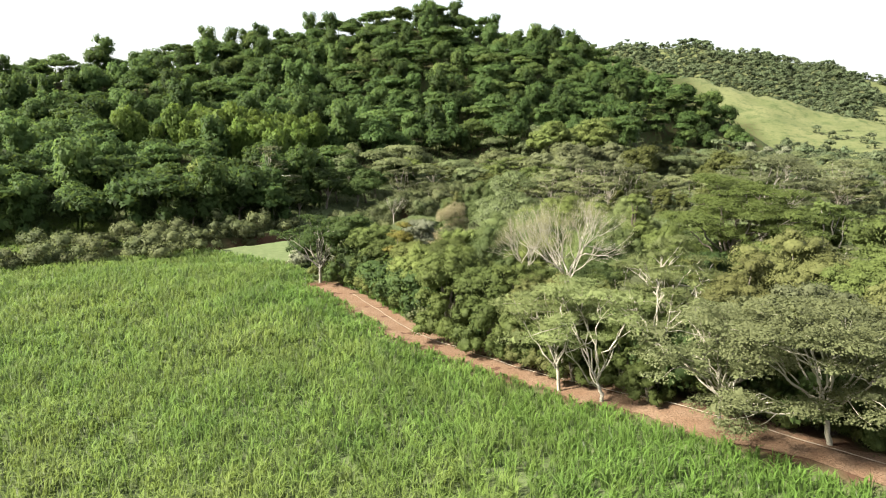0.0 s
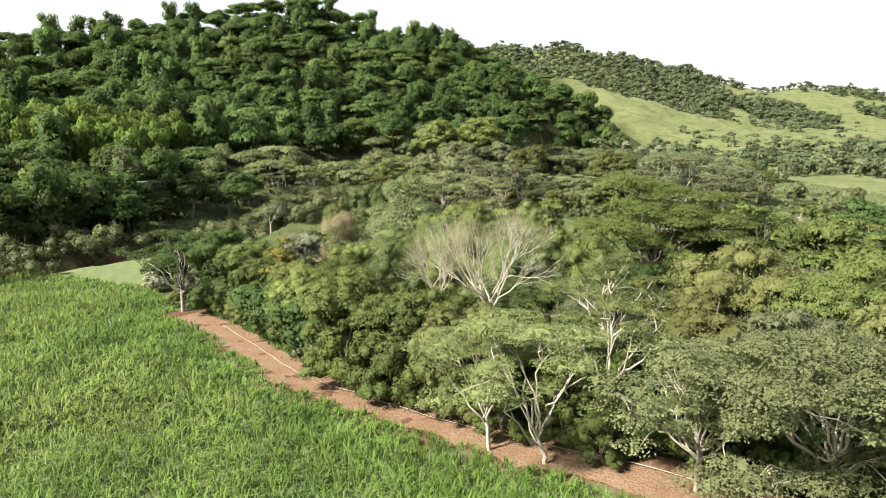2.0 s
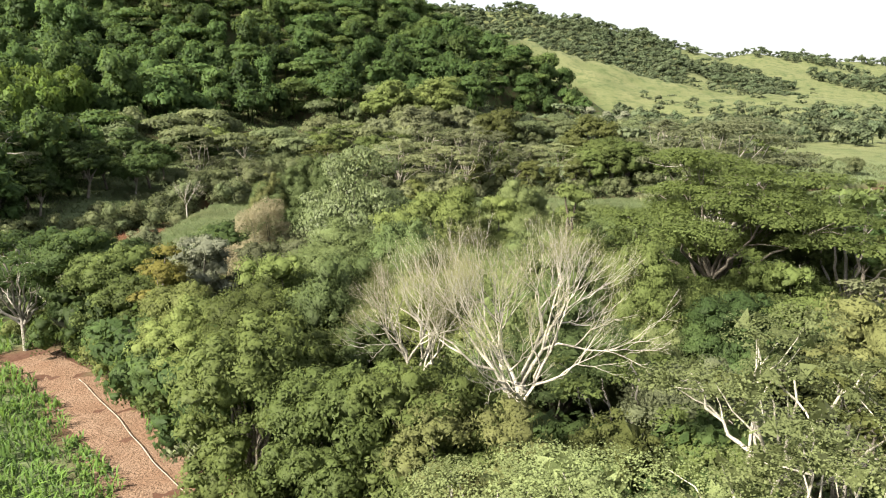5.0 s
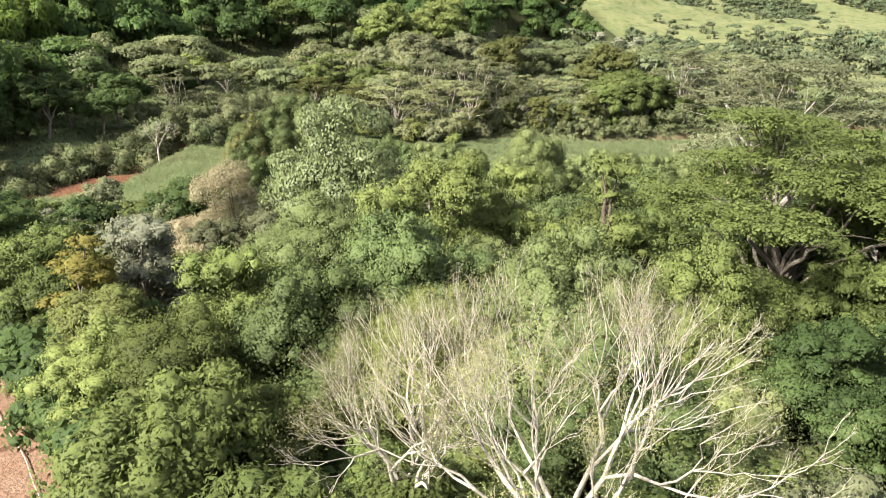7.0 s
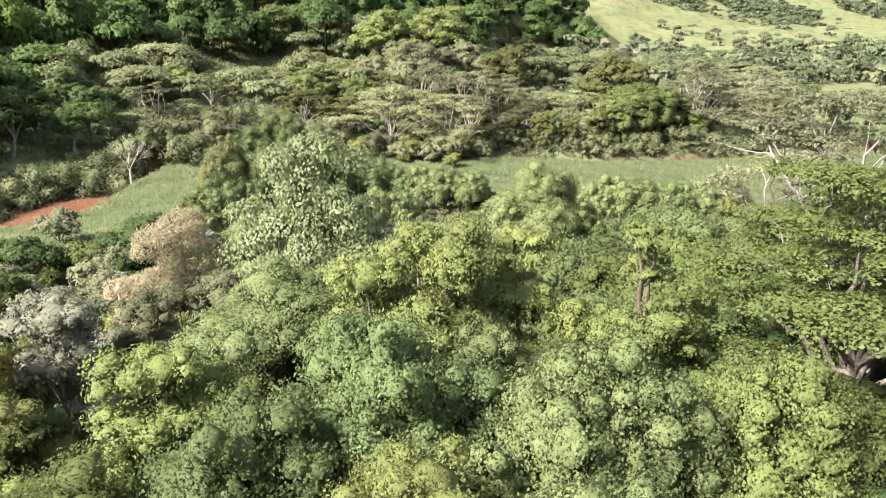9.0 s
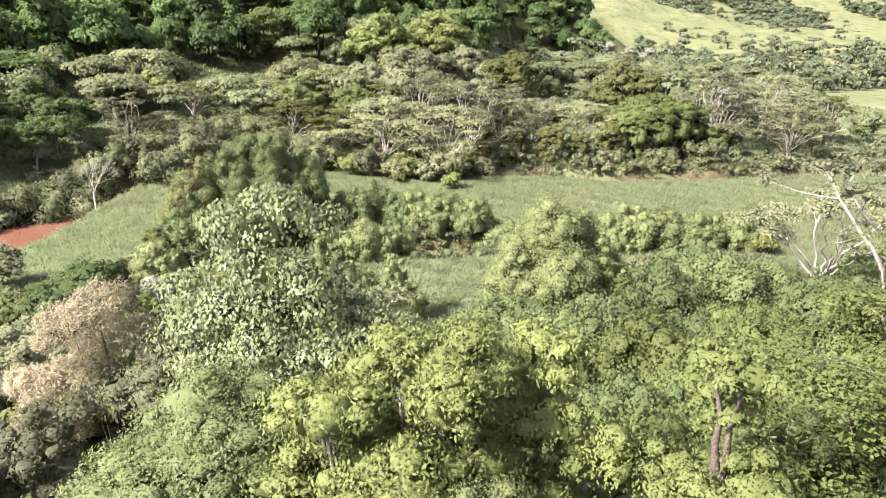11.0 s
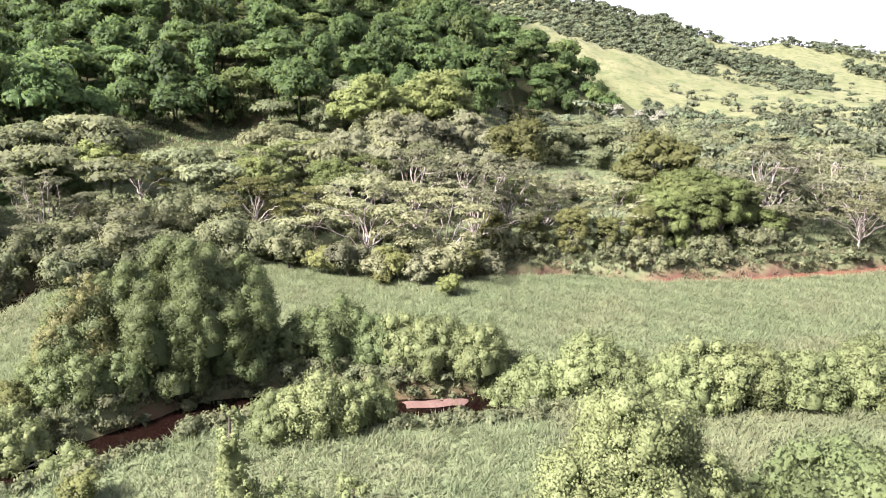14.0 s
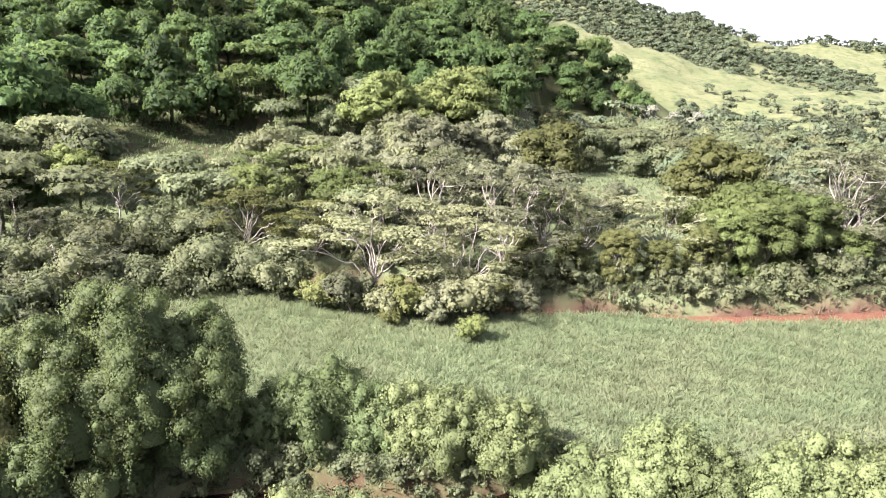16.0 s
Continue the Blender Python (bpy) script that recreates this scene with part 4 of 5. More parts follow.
def woods():
    near = [wood_template(100 + k, 0.72, 3.1, 9, s, 2 + k % 3) for k, s in enumerate(("round", "round", "flat", "round", "tall", "flat", "round", "tall"))]
    x, y, r = jitter(-330, 195, 105, 520, 8.8, 51)
    h = hill(x, y, RIDGE, 1.5)
    dr = river_d(x, y)
    ridge_y = np.interp(x, [p[0] for p in RIDGE], [p[1] for p in RIDGE])
    limit = np.interp(x, [-120, -60, -30, 10, 60, 110, 140, 190], [2.0, 2.5, 7, 13, 13, 12, 5, 4]) + 2 * waves(x, y, 40, 52)
    river_y = np.interp(x, [-140, -80, -60, -46, -33], [112, 124, 134, 151, 168])
    shore = (x < -36) & (y > river_y + 12 + 4 * waves(x, y, 24, 50))
    grove = ((x + 72) / 32) ** 2 + ((y - 232) / 17) ** 2 < 1
    ok = ((h > limit) & (dr > 13) & (x < 178) | shore) & (y < ridge_y + 14) & (x > -0.74 * y - 20) & ~grove
    x, y = x[ok], y[ok]
    # Tint cut on the left: the hillside's shade is put into leaf colour.
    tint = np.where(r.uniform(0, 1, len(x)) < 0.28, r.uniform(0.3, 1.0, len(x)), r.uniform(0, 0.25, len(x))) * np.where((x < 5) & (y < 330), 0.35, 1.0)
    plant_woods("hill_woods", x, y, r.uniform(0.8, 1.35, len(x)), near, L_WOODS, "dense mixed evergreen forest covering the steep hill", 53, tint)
    mid = [wood_template(150 + k, 0.6, 5.0, 8, s, 3) for k, s in enumerate(("flat", "round", "flat", "round"))]
    x, y, r = jitter(-34, 180, 205, 330, 9.6, 72)
    ok = (hill(x, y, RIDGE, 1.5) < np.interp(x, [-30, 10, 110, 160], [8, 14, 13, 6])) & (waves(x, y, 60, 73, 2) > np.interp(x, [0, 60, 100, 130], [-0.9, -0.6, -0.45, -0.8]))
    ok &= (((x - 4) / 13) ** 2 + ((y - 264) / 33) ** 2 > 1) & (((x - 84) / 14) ** 2 + ((y - 248) / 30) ** 2 > 1) & (((x - 185) / 40) ** 2 + ((y - 238) / 30) ** 2 > 1)
    ok &= (river_d(x, y) > 13) & (((x - 90) / 26) ** 2 + ((y - 252) / 40) ** 2 > 1) & ((y > 238) | (x > 112) | ((x < 76) & (y > 213)))
    x, y = x[ok], y[ok]
    plant_woods("slope_woods", x, y, r.uniform(0.65, 1.15, len(x)) * np.where((x > 50) & (y < 246), 0.68, 1.0), mid, L_SLOPE, "open woodland of grey-green and olive trees on the lower slope", 74, r.uniform(0, 1, len(x)))
    far = [wood_template(130 + k, 1.4, 0.6, 5, s, 1) for k, s in enumerate(("round", "flat", "round"))]
    x, y, r = jitter(40, 900, 560, 860, 6.6, 54)
    h = hill(x, y, FAR_RIDGE, 1.15)
    way = np.degrees(np.arctan2(x, y - 40)) + 1.6 * waves(x, y, 120, 55)
    near_ones = (way < 32.5) & (h > 6)
    patches = (way >= 32.5) & (waves(x, y, 150, 56, 3) > 0.12) & (h > 6)
    ok = (h > hill(x, y, SPUR, 1.2) + 1) & (near_ones | patches)
    ry = np.interp(x, [p[0] for p in FAR_RIDGE], [p[1] for p in FAR_RIDGE])
    ok &= y < ry + 15
    x, y = x[ok], y[ok]
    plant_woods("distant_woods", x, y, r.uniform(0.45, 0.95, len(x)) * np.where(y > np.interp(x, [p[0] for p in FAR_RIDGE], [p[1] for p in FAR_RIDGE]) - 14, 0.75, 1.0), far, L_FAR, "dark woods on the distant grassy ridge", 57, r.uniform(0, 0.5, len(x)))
    x, y, r = jitter(110, 430, 215, 600, 8.6, 58)
    m = waves(x, y, 75, 59, 3)
    spur = hill(x, y, SPUR, 1.2)
    ok = (hill(x, y, RIDGE, 1.5) < 4) & (((x - 190) / 54) ** 2 + ((y - 234) / 36) ** 2 > 1) & (m > np.where(spur > 7, 0.44, np.where(x < 172 + 0.25 * (y - 220), -0.6, -0.02 + 0.12 * smooth((x - 240) / 60)))) & (x > 90 + 0.12 * (y - 220))
    x, y = x[ok], y[ok]
    low = [wood_template(160 + k, 1.1, 1.1, 5, s, 2) for k, s in enumerate(("round", "round", "flat"))]
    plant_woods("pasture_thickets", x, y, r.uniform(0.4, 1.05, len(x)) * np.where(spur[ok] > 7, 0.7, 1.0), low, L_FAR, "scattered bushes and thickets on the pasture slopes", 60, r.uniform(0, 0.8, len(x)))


woods()


# ---------------------------------------------------------------- trees placed one by one
def on_land(x, y, dz=0.0):
    return (x, y, land_at(x, y) + dz)


TAKEN = []


def claim(x, y, r):
    TAKEN.append((x, y, r))
    return on_land(x, y)


# pale, half-bare trees in the middle of the wood
bare_tree(claim(12.9, 70.0, 3.0), 16.8, 5.2, L_STRAW, 1, "tall white-barked tree with bare forking branches and thin straw-coloured leaves", 7, fork=0.58, girth=0.95, sparse=1.3, leaf=0.04)
bare_tree(claim(8.9, 73.6, 2.2), 15.0, 3.4, L_STRAW, 2, "smaller white-barked tree with bare branches and thin leaves", 5, fork=0.64, sparse=1.3, leaf=0.04)
broad_tree(claim(12.2, 66.4, 2.2), 10.2, 3.2, L_BROWN, 41, "olive-brown bushy tree in front of the white-barked trees", lumps=9, leaf=0.15, density=34, crown_low=0.2)
broad_tree(claim(15.8, 66.6, 2.0), 9.8, 3.0, L_OLIVE, 42, "olive-green bushy tree among white-barked trees", lumps=8, leaf=0.15, density=34, crown_low=0.2)
broad_tree(claim(8.6, 69.6, 2.0), 10.4, 3.0, L_BROWN, 43, "dusky olive bushy tree beside a white-barked tree", lumps=8, leaf=0.15, density=34, crown_low=0.2)
# trees at the edge of the track
umbrella_tree(claim(20.4, 62.4, 2.5), 13.2, 5.0, L_SAGE, 12, "crooked white-limbed tree with thin grey-green leaves", limbs=8, trunk_h=0.5, layers=0.3, leaf=0.095, density=58, bark=M_WHITE, plates=5, girth=0.75)
umbrella_tree(claim(14.0, 58.2, 3.5), 10.6, 6.8, L_SAGE, 3, "leaning white-limbed tree with feathery grey-green crown beside the track", limbs=10, trunk_h=0.16, layers=0.4, lean=(-1.6, 0.6), leaf=0.095, density=58, bark=M_WHITE, plates=5, girth=0.75)
umbrella_tree(claim(10.8, 61.8, 2.5), 10.0, 5.8, L_SAGE, 33, "smaller white-limbed tree with feathery grey-green crown", limbs=9, trunk_h=0.3, layers=0.4, lean=(-1.2, -0.4), leaf=0.095, density=58, bark=M_WHITE, plates=5, girth=0.75)
umbrella_tree(claim(18.6, 57.8, 2.0), 11.8, 5.0, L_SAGE, 34, "thin white-limbed tree with sparse grey-green leaves", limbs=8, trunk_h=0.42, layers=0.4, leaf=0.095, density=52, bark=M_WHITE, plates=5, girth=0.75)
umbrella_tree(claim(28.0, 47.2, 4.5), 11.2, 8.0, L_ACACIA, 4, "spreading pale-limbed tree with olive crown at the track", lean=(-3.0, -2.0), limbs=14, layers=0.4, skirts=8, bark=M_WHITE, leaf=0.15, density=28, plates=5, girth=0.8)
broad_tree(claim(25.0, 56.2, 3.2), 13.4, 4.6, L_BROWN, 35, "domed olive-brown tree with a thin beige tuft of a crown", leaf=0.15, density=40, lumps=9, crown_low=0.4)
umbrella_tree(claim(21.5, 51.0, 3.0), 9.5, 5.5, L_ACACIA, 36, "low spreading olive-green tree with pale limbs beside the track", limbs=10, layers=0.4, skirts=8, bark=M_WHITE, leaf=0.15, density=30, plates=5, girth=0.8)
broad_tree(claim(38.5, 62.0, 4.0), 13.6, 5.0, L_MID, 37, "rounded glossy mid-green tree in the wood", leaf=0.2, density=34, lumps=10)
# large single trees
umbrella_tree(claim(39.0, 93.0, 5.0), 18.0, 10.5, L_ALBIZIA, 5, "wide umbrella-shaped tree with layered green crown and thick leaning trunks", limbs=14, plates=6, leaf=0.18, density=30, trunk_h=0.34, skirts=10, layers=0.6, bark=M_BARK)
umbrella_tree(claim(51.0, 109.0, 5.0), 20.0, 11.0, L_GREY, 6, "tall pale-limbed tree with a thin grey-green umbrella crown", limbs=10, leaf=0.23, density=14)
umbrella_tree(claim(60.0, 126.0, 4.0), 12.0, 8.0, L_GREY, 13, "pale-limbed grey-green tree at the edge of the meadow", limbs=9, leaf=0.23, density=16)
broad_tree(claim(10.6, 112.0, 4.5), 16.2, 6.0, L_PALE, 7, "tree with large pale glossy drooping leaves", leaf=0.24, density=30, lumps=12, crown_low=0.3, droop=1.1, aspect=0.32, skin=0)
broad_tree(claim(15.5, 108.0, 3.0), 13.0, 4.4, L_PALE, 17, "smaller tree with pale glossy drooping leaves", leaf=0.24, density=30, lumps=9, droop=1.1, aspect=0.32, skin=0)
broad_tree(claim(16.8, 99.4, 3.6), 15.2, 5.0, L_YELLOW, 8, "bright yellow-green bushy tree", leaf=0.19, density=32, lumps=10, droop=1.0)
broad_tree(claim(21.8, 100.6, 2.5), 14.4, 4.0, L_YELLOW, 18, "smaller yellow-green bushy tree", leaf=0.19, density=32, lumps=8, droop=1.0)
broad_tree(claim(12.6, 99.2, 2.4), 14.6, 3.9, L_YELLOW, 25, "bushy tree with drooping yellow-green leaves", leaf=0.19, density=32, lumps=8, droop=1.0)
broad_tree(claim(26.0, 93.6, 2.5), 16.2, 3.2, L_MID, 9, "slender tree trunk wrapped in creepers with a leafy cap", lumps=7, trunk_h=0.6, crown_low=0.55, leaf=0.17, density=36, bark=M_DARKBARK)
broad_tree(claim(-6.0, 98.0, 2.6), 11.8, 3.0, L_AMBER, 10, "small tree with amber-yellow foliage", lumps=6, leaf=0.19, density=27)
broad_tree(claim(-3.2, 102.0, 2.6), 12.4, 3.5, L_SILVER, 39, "silver-grey bushy tree at the edge of the wood", lumps=9, leaf=0.19, density=26, crown_low=0.2)
broad_tree(claim(0.8, 105.0, 2.4), 10.4, 3.2, L_GREY, 40, "grey-green bushy tree beside the silvery one", lumps=8, leaf=0.19, density=26, crown_low=0.2)
broad_tree(claim(5.2, 112.0, 3.0), 9.6, 4.2, L_GREY, 11, "low spreading grey-green tree", lumps=7, leaf=0.19, density=25)
umbrella_tree(claim(17.0, 119.5, 2.5), 9.0, 3.6, L_GREY, 14, "thin grey-leaved tree with bare pale branches", limbs=6, leaf=0.15, density=23)
# tall trees smothered in creepers, in the middle of the wood
for vx, vy, vt, vr, vm, vs, vl in ((12.2, 89.4, 13.0, 3.4, L_VINEDARK, 401, "blue-green"), (19.5, 86.5, 12.2, 3.2, L_VINE, 402, "light green"), (7.0, 87.4, 11.6, 3.2, L_VINEDARK, 403, "blue-green"), (16.0, 80.5, 10.4, 2.8, L_VINE, 404, "light green"), (27.5, 86.0, 11.4, 3.1, L_MID, 405, "mid-green")):
    vine_thicket(claim(vx, vy, vr + 0.8), [(0, 0, vt, vr), (vr * 0.9, -0.6, vt * 0.86, vr * 0.75), (-vr * 0.8, 0.5, vt * 0.8, vr * 0.75), (0.2, -vr * 0.9, vt * 0.78, vr * 0.7)], vm, vs, f"{vl} mound of creepers over a tall tree in the wood", strands=40)
broad_tree(claim(0.8, 85.6, 3.4), 11.4, 4.2, L_MID, 44, "rounded fresh green tree in the wood", lumps=11, leaf=0.14, density=50, crown_low=0.25)
broad_tree(claim(-3.4, 88.4, 3.0), 11.0, 3.7, L_YELLOW, 45, "rounded yellow-green tree in the wood", lumps=10, leaf=0.14, density=50, crown_low=0.25)
broad_tree(claim(3.8, 80.4, 2.8), 10.6, 3.6, L_MID, 46, "fresh green bushy tree near the track", lumps=10, leaf=0.14, density=50, crown_low=0.25)
# dry, rust-coloured shrubs
shrub(claim(1.8, 113.4, 2.8), 3.0, L_RUST, 21, "tall dry feathery shrub with rust-beige foliage", leaf=0.23, density=60, feather=True, tall=4.9)
shrub(claim(0.0, 111.6, 2.5), 2.6, L_RUST, 22, "dry feathery shrub with rust-beige foliage", leaf=0.23, density=60, feather=True, tall=4.2)
shrub(claim(-1.4, 114.4, 2.2), 2.4, L_RUST, 24, "low dry feathery shrub with rust-beige foliage", leaf=0.23, density=60, feather=True, tall=3.4)
shrub(claim(6.0, 99.5, 1.5), 2.2, L_RUST, 23, "small dry rust-beige shrub among green crowns", leaf=0.25, density=48, feather=True, tall=4.2)
# single trees at the foot of the hill
umbrella_tree(on_land(-44.0, 180.0), 18.0, 6.5, L_GREY, 15, "tall slender tree with pale trunk and thin grey-green crown", leaf=0.5, density=5, trunk_h=0.45, limbs=8, layers=0.7)
broad_tree(on_land(-60.0, 178.0), 14.0, 5.0, L_YELLOW, 16, "yellow-green tree at the foot of the hill", leaf=0.55, density=4, lumps=9, crown_low=0.2)
# low dark trees that close the end of the track
umbrella_tree(claim(-19.5, 108.5, 3.0), 11.0, 6.0, L_DEEP, 19, "low spreading dark green tree at the end of the track", leaf=0.19, density=23, bark=M_LIMB, limbs=9, skirts=6, layers=0.6)
broad_tree(claim(-14.0, 108.0, 3.0), 13.0, 4.8, L_DEEP, 20, "dense dark green tree at the end of the track", leaf=0.19, density=25, lumps=11, crown_low=0.2)
# trees that stand out on the hill
for tx, ty in ((176.0, 384.0), (170.0, 392.0), (183.0, 378.0)):
    broad_tree(on_land(tx, ty), 11.0, 4.6, L_SILVER, 26, "silvery white-leaved tree on the shoulder of the hill", leaf=0.9, density=1.8, lumps=7, group="silvery trees")
umbrella_tree(on_land(98.0, 322.0), 16.0, 9.0, L_BROWN, 27, "dusky brown domed tree with pale trunks above the slope", leaf=0.8, density=2.2, limbs=9, layers=0.6, trunk_h=0.35)
umbrella_tree(on_land(88.0, 318.0), 15.0, 8.0, L_YELLOW, 28, "yellow-green domed tree above the slope", leaf=0.8, density=2.2, limbs=9, layers=0.6, trunk_h=0.3)
# dead, grey tree by the bend of the river
bare_tree(claim(-12.7, 178.5, 2.0), 7.5, 2.4, L_GREY, 29, "small dead grey tree on the river bank", 3, fork=0.35, sparse=0.4)


# the wood between track and creek: kinds of tree, each built once and then repeated
WORDS = {"leaf_mid_green": "mid-green", "leaf_deep_green": "dark green", "leaf_olive": "olive-green", "leaf_yellow_green": "yellow-green", "leaf_vine": "light green creeper-covered", "leaf_grey_green": "grey-green", "leaf_amber": "amber-tinged", "leaf_dusky_brown": "dusky brown", "leaf_vine_dark": "blue-green creeper-covered", "leaf_straw": "straw-coloured", "leaf_silver": "silver-grey", "leaf_acacia": "pale grey-green", "leaf_sage": "sage-green", "leaf_bamboo": "fresh green"}


class Stock:
    """Kinds of plant; the first use of a kind places the built one, later ones place copies."""

    def __init__(self):
        self.made, self.used = {}, set()

    def put(self, key, build, x, y, scale, turn, dz=0.0):
        if key not in self.made:
            self.made[key] = build()
        m = pose(x, y, land_at(x, y) + dz, 0, 0, turn) @ Matrix.Scale(scale, 4)
        if key in self.used:
            copy_thing(self.made[key], m)
        else:
            self.used.add(key)
            self.made[key].matrix_basis = m


STOCK = Stock()
FINEST, FINE, PLAIN = (0.14, 52), (0.2, 23), (0.38, 9.0)


def round_kind(mat, k, fine):
    leaf, den = (PLAIN, FINE, FINEST)[fine]
    return lambda: broad_tree((0, 0, 0), 12.5, 4.9 + 0.3 * (k % 3), mat, 200 + k, f"{WORDS[mat.name]} round-crowned broadleaf tree in the wood", leaf, den, group="trees of the wood", lumps=9, crown_low=0.3, trunk_h=0.3)


def flat_kind(mat, k, fine):
    leaf, den = ((0.36, 10.0), (0.2, 19), (0.15, 38))[fine]
    return lambda: umbrella_tree((0, 0, 0), 12.5, 5.8, mat, 230 + k, f"{WORDS[mat.name]} flat-topped tree with pale limbs in the wood", leaf, den, group="trees of the wood", limbs=8, layers=0.5)


def wood_palette(x, y):
    """What grows where in the wood."""
    if x > 46 or (x > 30 and y > 78):
        return ((L_MID, 0.4), (L_DEEP, 0.25), (L_OLIVE, 0.15), (L_GREY, 0.2))
    if x > 15 and y < 76:
        return ((L_OLIVE, 0.42), (L_GREY, 0.2), (L_SAGE, 0.12), (L_MID, 0.16), (L_BROWN, 0.1))
    if x < 6 and y < 100:
        return ((L_MID, 0.4), (L_VINE, 0.3), (L_YELLOW, 0.3)) if y > 79 and x > -5 else ((L_DEEP, 0.16), (L_MID, 0.5), (L_OLIVE, 0.2), (L_YELLOW, 0.14))
    if x < 6:
        return ((L_GREY, 0.5), (L_OLIVE, 0.25), (L_MID, 0.25))
    return ((L_VINE, 0.36), (L_VINEDARK, 0.26), (L_MID, 0.23), (L_YELLOW, 0.15))


def fill_wood():
    x, y, r = jitter(-24, 112, 34, 122, 6.9, 61)
    dist = to_line(x, y, ROAD)[0]
    ok = in_forest(x, y) & (dist > 4.6) & (y < np.where(x < -8, 107, np.where(x < 6, 99, np.where(x < 23, 105, 92 + 0.35 * (x - 23)))))
    for px, py, d in zip(x[ok], y[ok], dist[ok]):
        if any(math.hypot(px - a, py - b) < c for a, b, c in TAKEN):
            continue
        pal = wood_palette(px, py)
        mat = pal[int(r.choice(len(pal), p=[w for _, w in pal]))][0]
        way_off = abs(px - np.interp(py, [40, 65, 120], [2, 11, 24]))
        fine = 2 if way_off < 13 and py > 74 else 1 if way_off < (27 if py > 66 else 17) else 0
        s = r.uniform(0.72, 1.18) * (0.86 if -4 < px < 2 and py > 98 else 1.08 if px < -6 and py > 92 else 1.0) * (0.8 if d < 7 else 1.0)
        k = int(r.integers(0, 2))
        turn = float(r.uniform(0, 360))
        flat = mat in (L_GREY, L_OLIVE, L_MID) and r.uniform() < (0.45 if px > 15 else 0.2)
        if flat:
            STOCK.put(("flat", mat.name, fine), flat_kind(mat, k, fine), px, py, s, turn)
        else:
            STOCK.put(("round", mat.name, k, fine), round_kind(mat, k, fine), px, py, s, turn)


fill_wood()


def bush_kind(mat, k, leaf=0.2, den=17):
    return lambda: shrub((0, 0, 0), 2.6, mat, 260 + k, f"{WORDS[mat.name]} leafy bush of the undergrowth", leaf, den, tall=1.0, group="undergrowth bushes", name="bush")


def bush_row():
    """Bushes that close the edge of the wood down to the track."""
    r = np.random.default_rng(81)
    line = np.array(ROAD)
    s = np.concatenate([[0], np.cumsum(np.linalg.norm(np.diff(line, axis=0), axis=1))])
    for t in np.arange(0, s[-1], 1.4):
        x, y = np.interp(t, s, line[:, 0]), np.interp(t, s, line[:, 1])
        x2, y2 = np.interp(t + 0.5, s, line[:, 0]), np.interp(t + 0.5, s, line[:, 1])
        tx, ty = x2 - x, y2 - y
        n = math.hypot(tx, ty) or 1
        off = r.uniform(3.0, 4.6)
        px, py = x + ty / n * off, y - tx / n * off
        if r.uniform() < 0.1 or any(math.hypot(px - a, py - b) < 1.3 for a, b, c in TAKEN):
            continue
        mat = (L_MID, L_DEEP, L_OLIVE, L_GREY)[int(r.choice(4, p=(0.4, 0.25, 0.2, 0.15)))]
        STOCK.put(("bush", mat.name), bush_kind(mat, 1), px, py, r.uniform(0.5, 1.3), float(r.uniform(0, 360)))
        if r.uniform() < 0.75:
            px, py = px + ty / n * 2.0, py - tx / n * 2.0
            mat = (L_MID, L_DEEP)[int(r.integers(0, 2))]
            STOCK.put(("bush", mat.name), bush_kind(mat, 1), px, py, r.uniform(0.9, 1.6), float(r.uniform(0, 360)))


